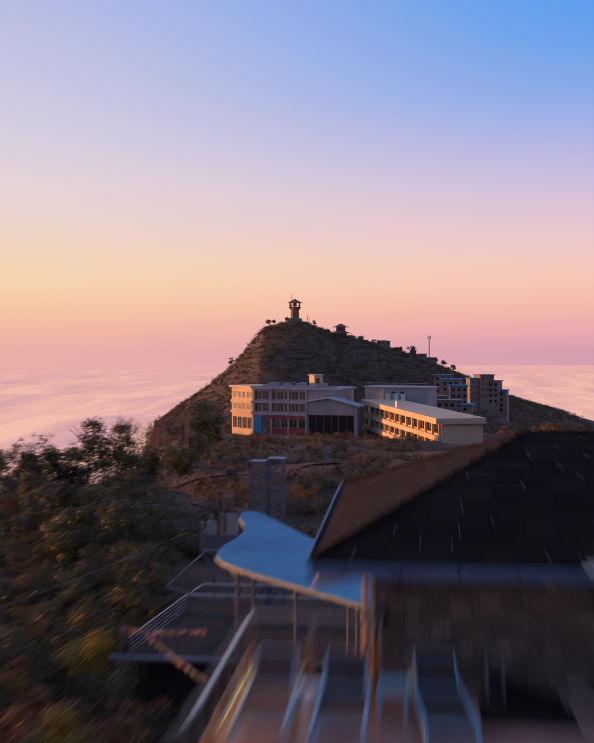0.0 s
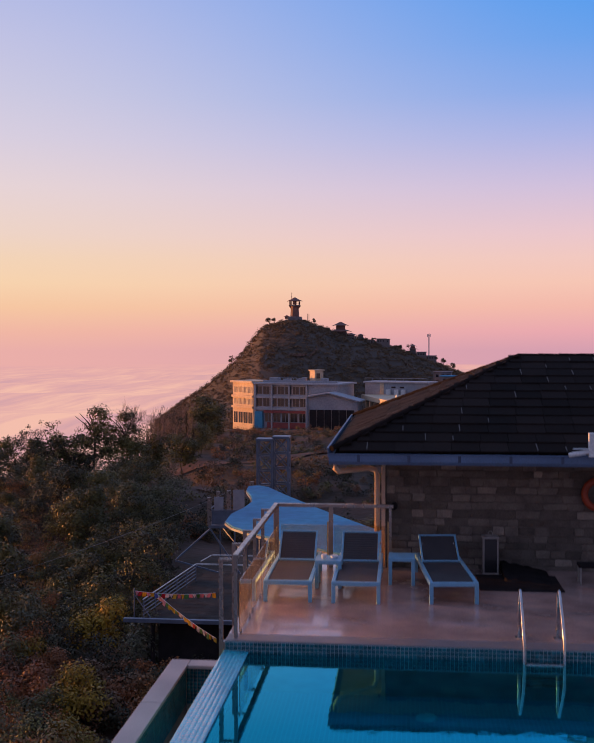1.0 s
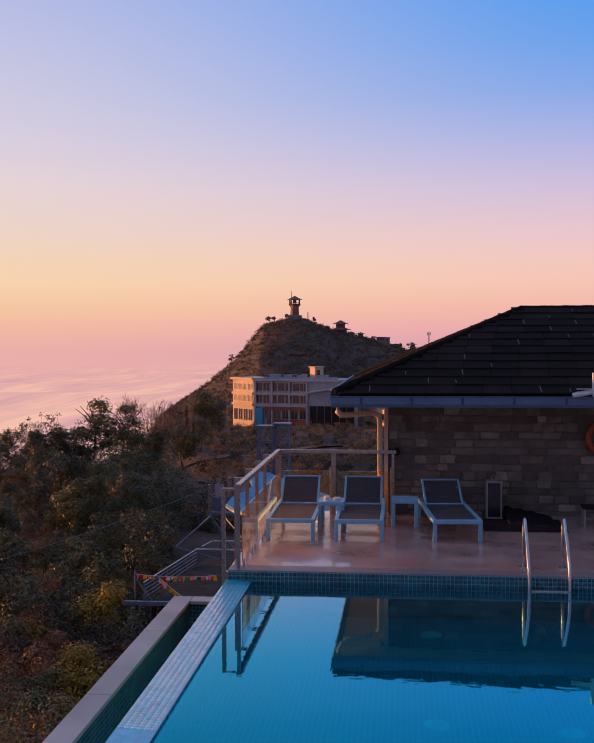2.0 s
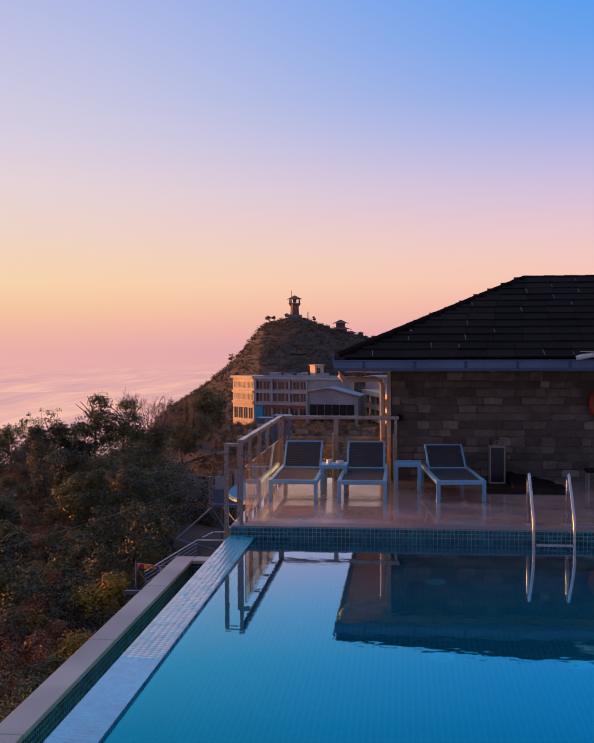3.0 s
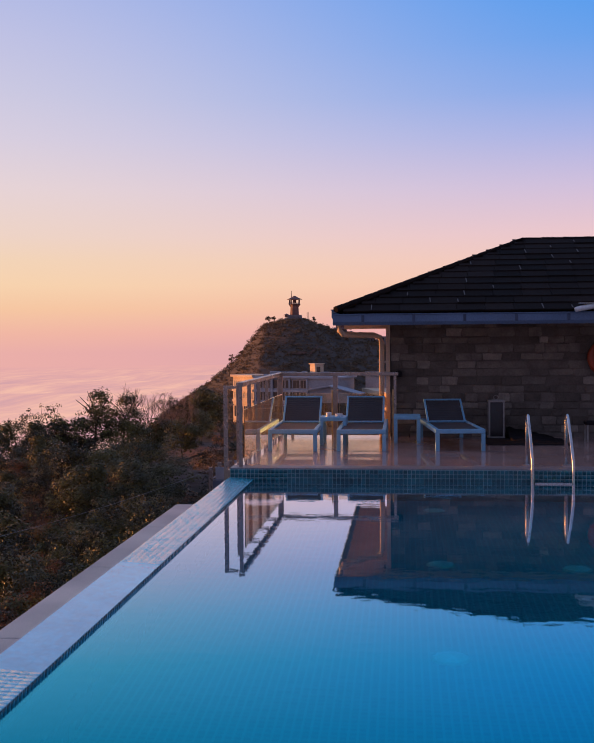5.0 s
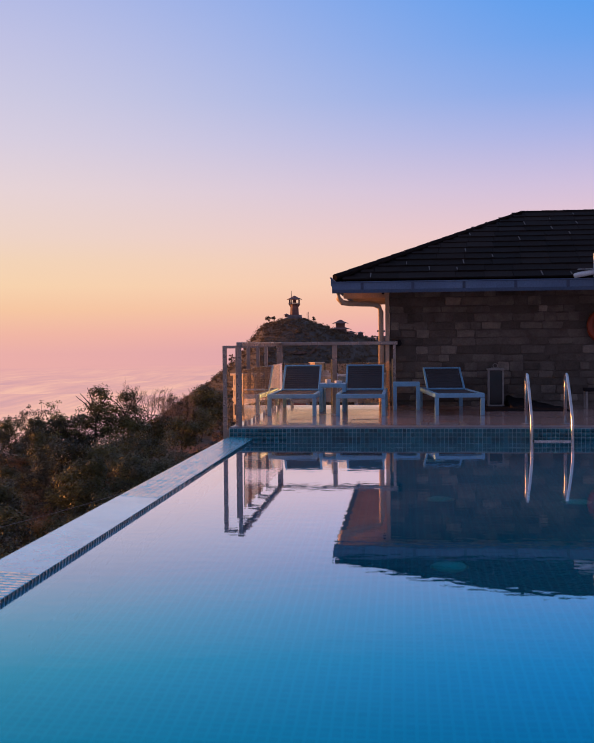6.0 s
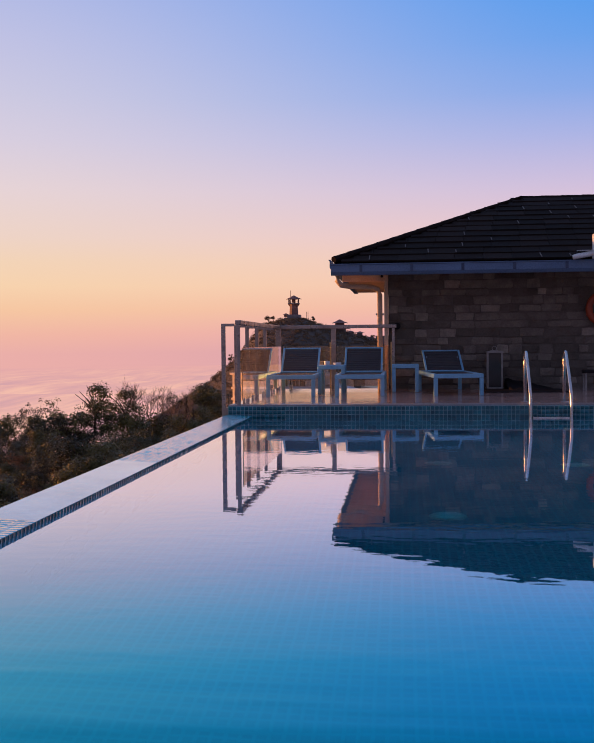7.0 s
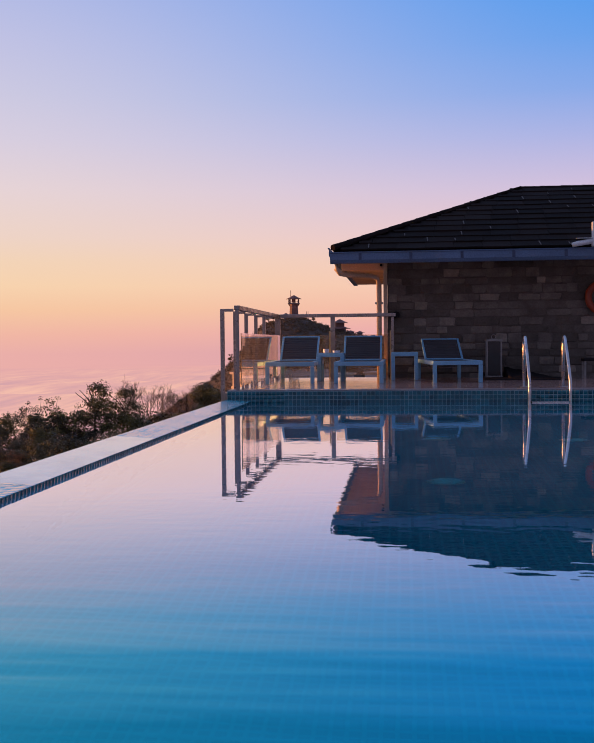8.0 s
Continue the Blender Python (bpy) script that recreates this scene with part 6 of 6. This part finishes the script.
# rubble stones on the front wall, in uneven courses
stones = []
for s in range(6):
    bm = bmesh.new()
    bmesh.ops.create_cube(bm, size=1)
    bmesh.ops.bevel(bm, geom=bm.edges[:], offset=0.09, segments=1, affect="EDGES")
    rr = np.random.default_rng(70 + s)
    for v in bm.verts:
        v.co += Vector(rr.uniform(-0.055, 0.055, 3))
    stones.append(mesh_of("stone", bm, M_PALESTONE if s > 3 else M_STONE))
z = 0.004
while z < 1.93:
    h = min(float(rng.uniform(0.095, 0.15)), 1.938 - z)
    if h < 0.04:
        break
    x = HX0 + 0.004
    while x < 7.2:
        w = float(rng.uniform(0.14, 0.44))
        proud = float(rng.uniform(0.008, 0.024))
        m = Matrix.Translation((x + w / 2, HY0, z + h / 2)) @ Matrix.Rotation(float(rng.normal() * 0.012), 4, "Y") @ Matrix.Diagonal((w * float(rng.uniform(0.9, 1.0)), proud * 2, h * float(rng.uniform(0.74, 1.0)), 1))
        if rng.uniform() > 0.06:
            piece("stone", stones[int(rng.integers(0, 4)) if rng.uniform() < 0.86 else int(rng.integers(4, 6))], wall_front, m)
        x += w
    z += h

# roof tiles in overlapping courses on the two slopes in view
bm = bmesh.new()
box(bm, -0.5, 0.5, 0, 1, 0, 1)
tile_mesh = mesh_of("roof_tile", bm, M_ROOF)
bm = bmesh.new()
box(bm, -0.5, 0.5, 0, 1, 0, 1)
LICHEN_MESH = mesh_of("lichen_streak", bm, M_LICHEN)
COURSES = 12
for e0, e1, r0, r1 in (((EX0, EY0), (EX1, EY0), (RX0, RYM), (RX1, RYM)), ((EX0, EY1), (EX0, EY0), (RX0, RYM), (RX0, RYM))):
    a, b, c, d = [Vector((*p, z)) for p, z in ((e0, EZ - 0.03), (e1, EZ - 0.03), (r0, RTOP - 0.01), (r1, RTOP - 0.01))]
    across = (b - a).normalized()
    upward = ((c - a) - across * (c - a).dot(across)).normalized()
    out = across.cross(upward)
    total = (c - a).dot(upward)
    step = total / COURSES
    for k in range(COURSES):
        s0 = (k + 0.35) / COURSES
        lo, hi = a.lerp(c, s0), b.lerp(d, s0)
        width = (hi - lo).length
        n = max(int(round(width / 0.44)), 1)
        shift = 0.5 * (k % 2)
        for q in range(-1 if shift else 0, n):
            x0, x1 = max((q + shift) * width / n, 0), min((q + 1 + shift) * width / n, width)
            if x1 - x0 < 0.05:
                continue
            at = lo + across * ((x0 + x1) / 2) - upward * step * 0.40
            m = Matrix((across, upward, out)).transposed().to_4x4()
            tilt = Matrix.Rotation(-0.055 + float(rng.normal()) * 0.006, 4, "X")
            piece("roof_tile", tile_mesh, roof, Matrix.Translation(at + out * (0.022 + abs(float(rng.normal())) * 0.003)) @ m @ tilt @ Matrix.Diagonal((x1 - x0 - 0.006, step * 1.12, 0.022, 1)))
            # pale lichen along some of the joints
            if rng.uniform() < 0.28:
                lich = Matrix.Translation(at + across * ((x1 - x0) / 2) + out * 0.047 + upward * step * 0.1) @ m @ tilt @ Matrix.Diagonal((0.016, step * float(rng.uniform(0.4, 0.85)), 0.006, 1))
                piece("lichen_streak", LICHEN_MESH, roof, lich)
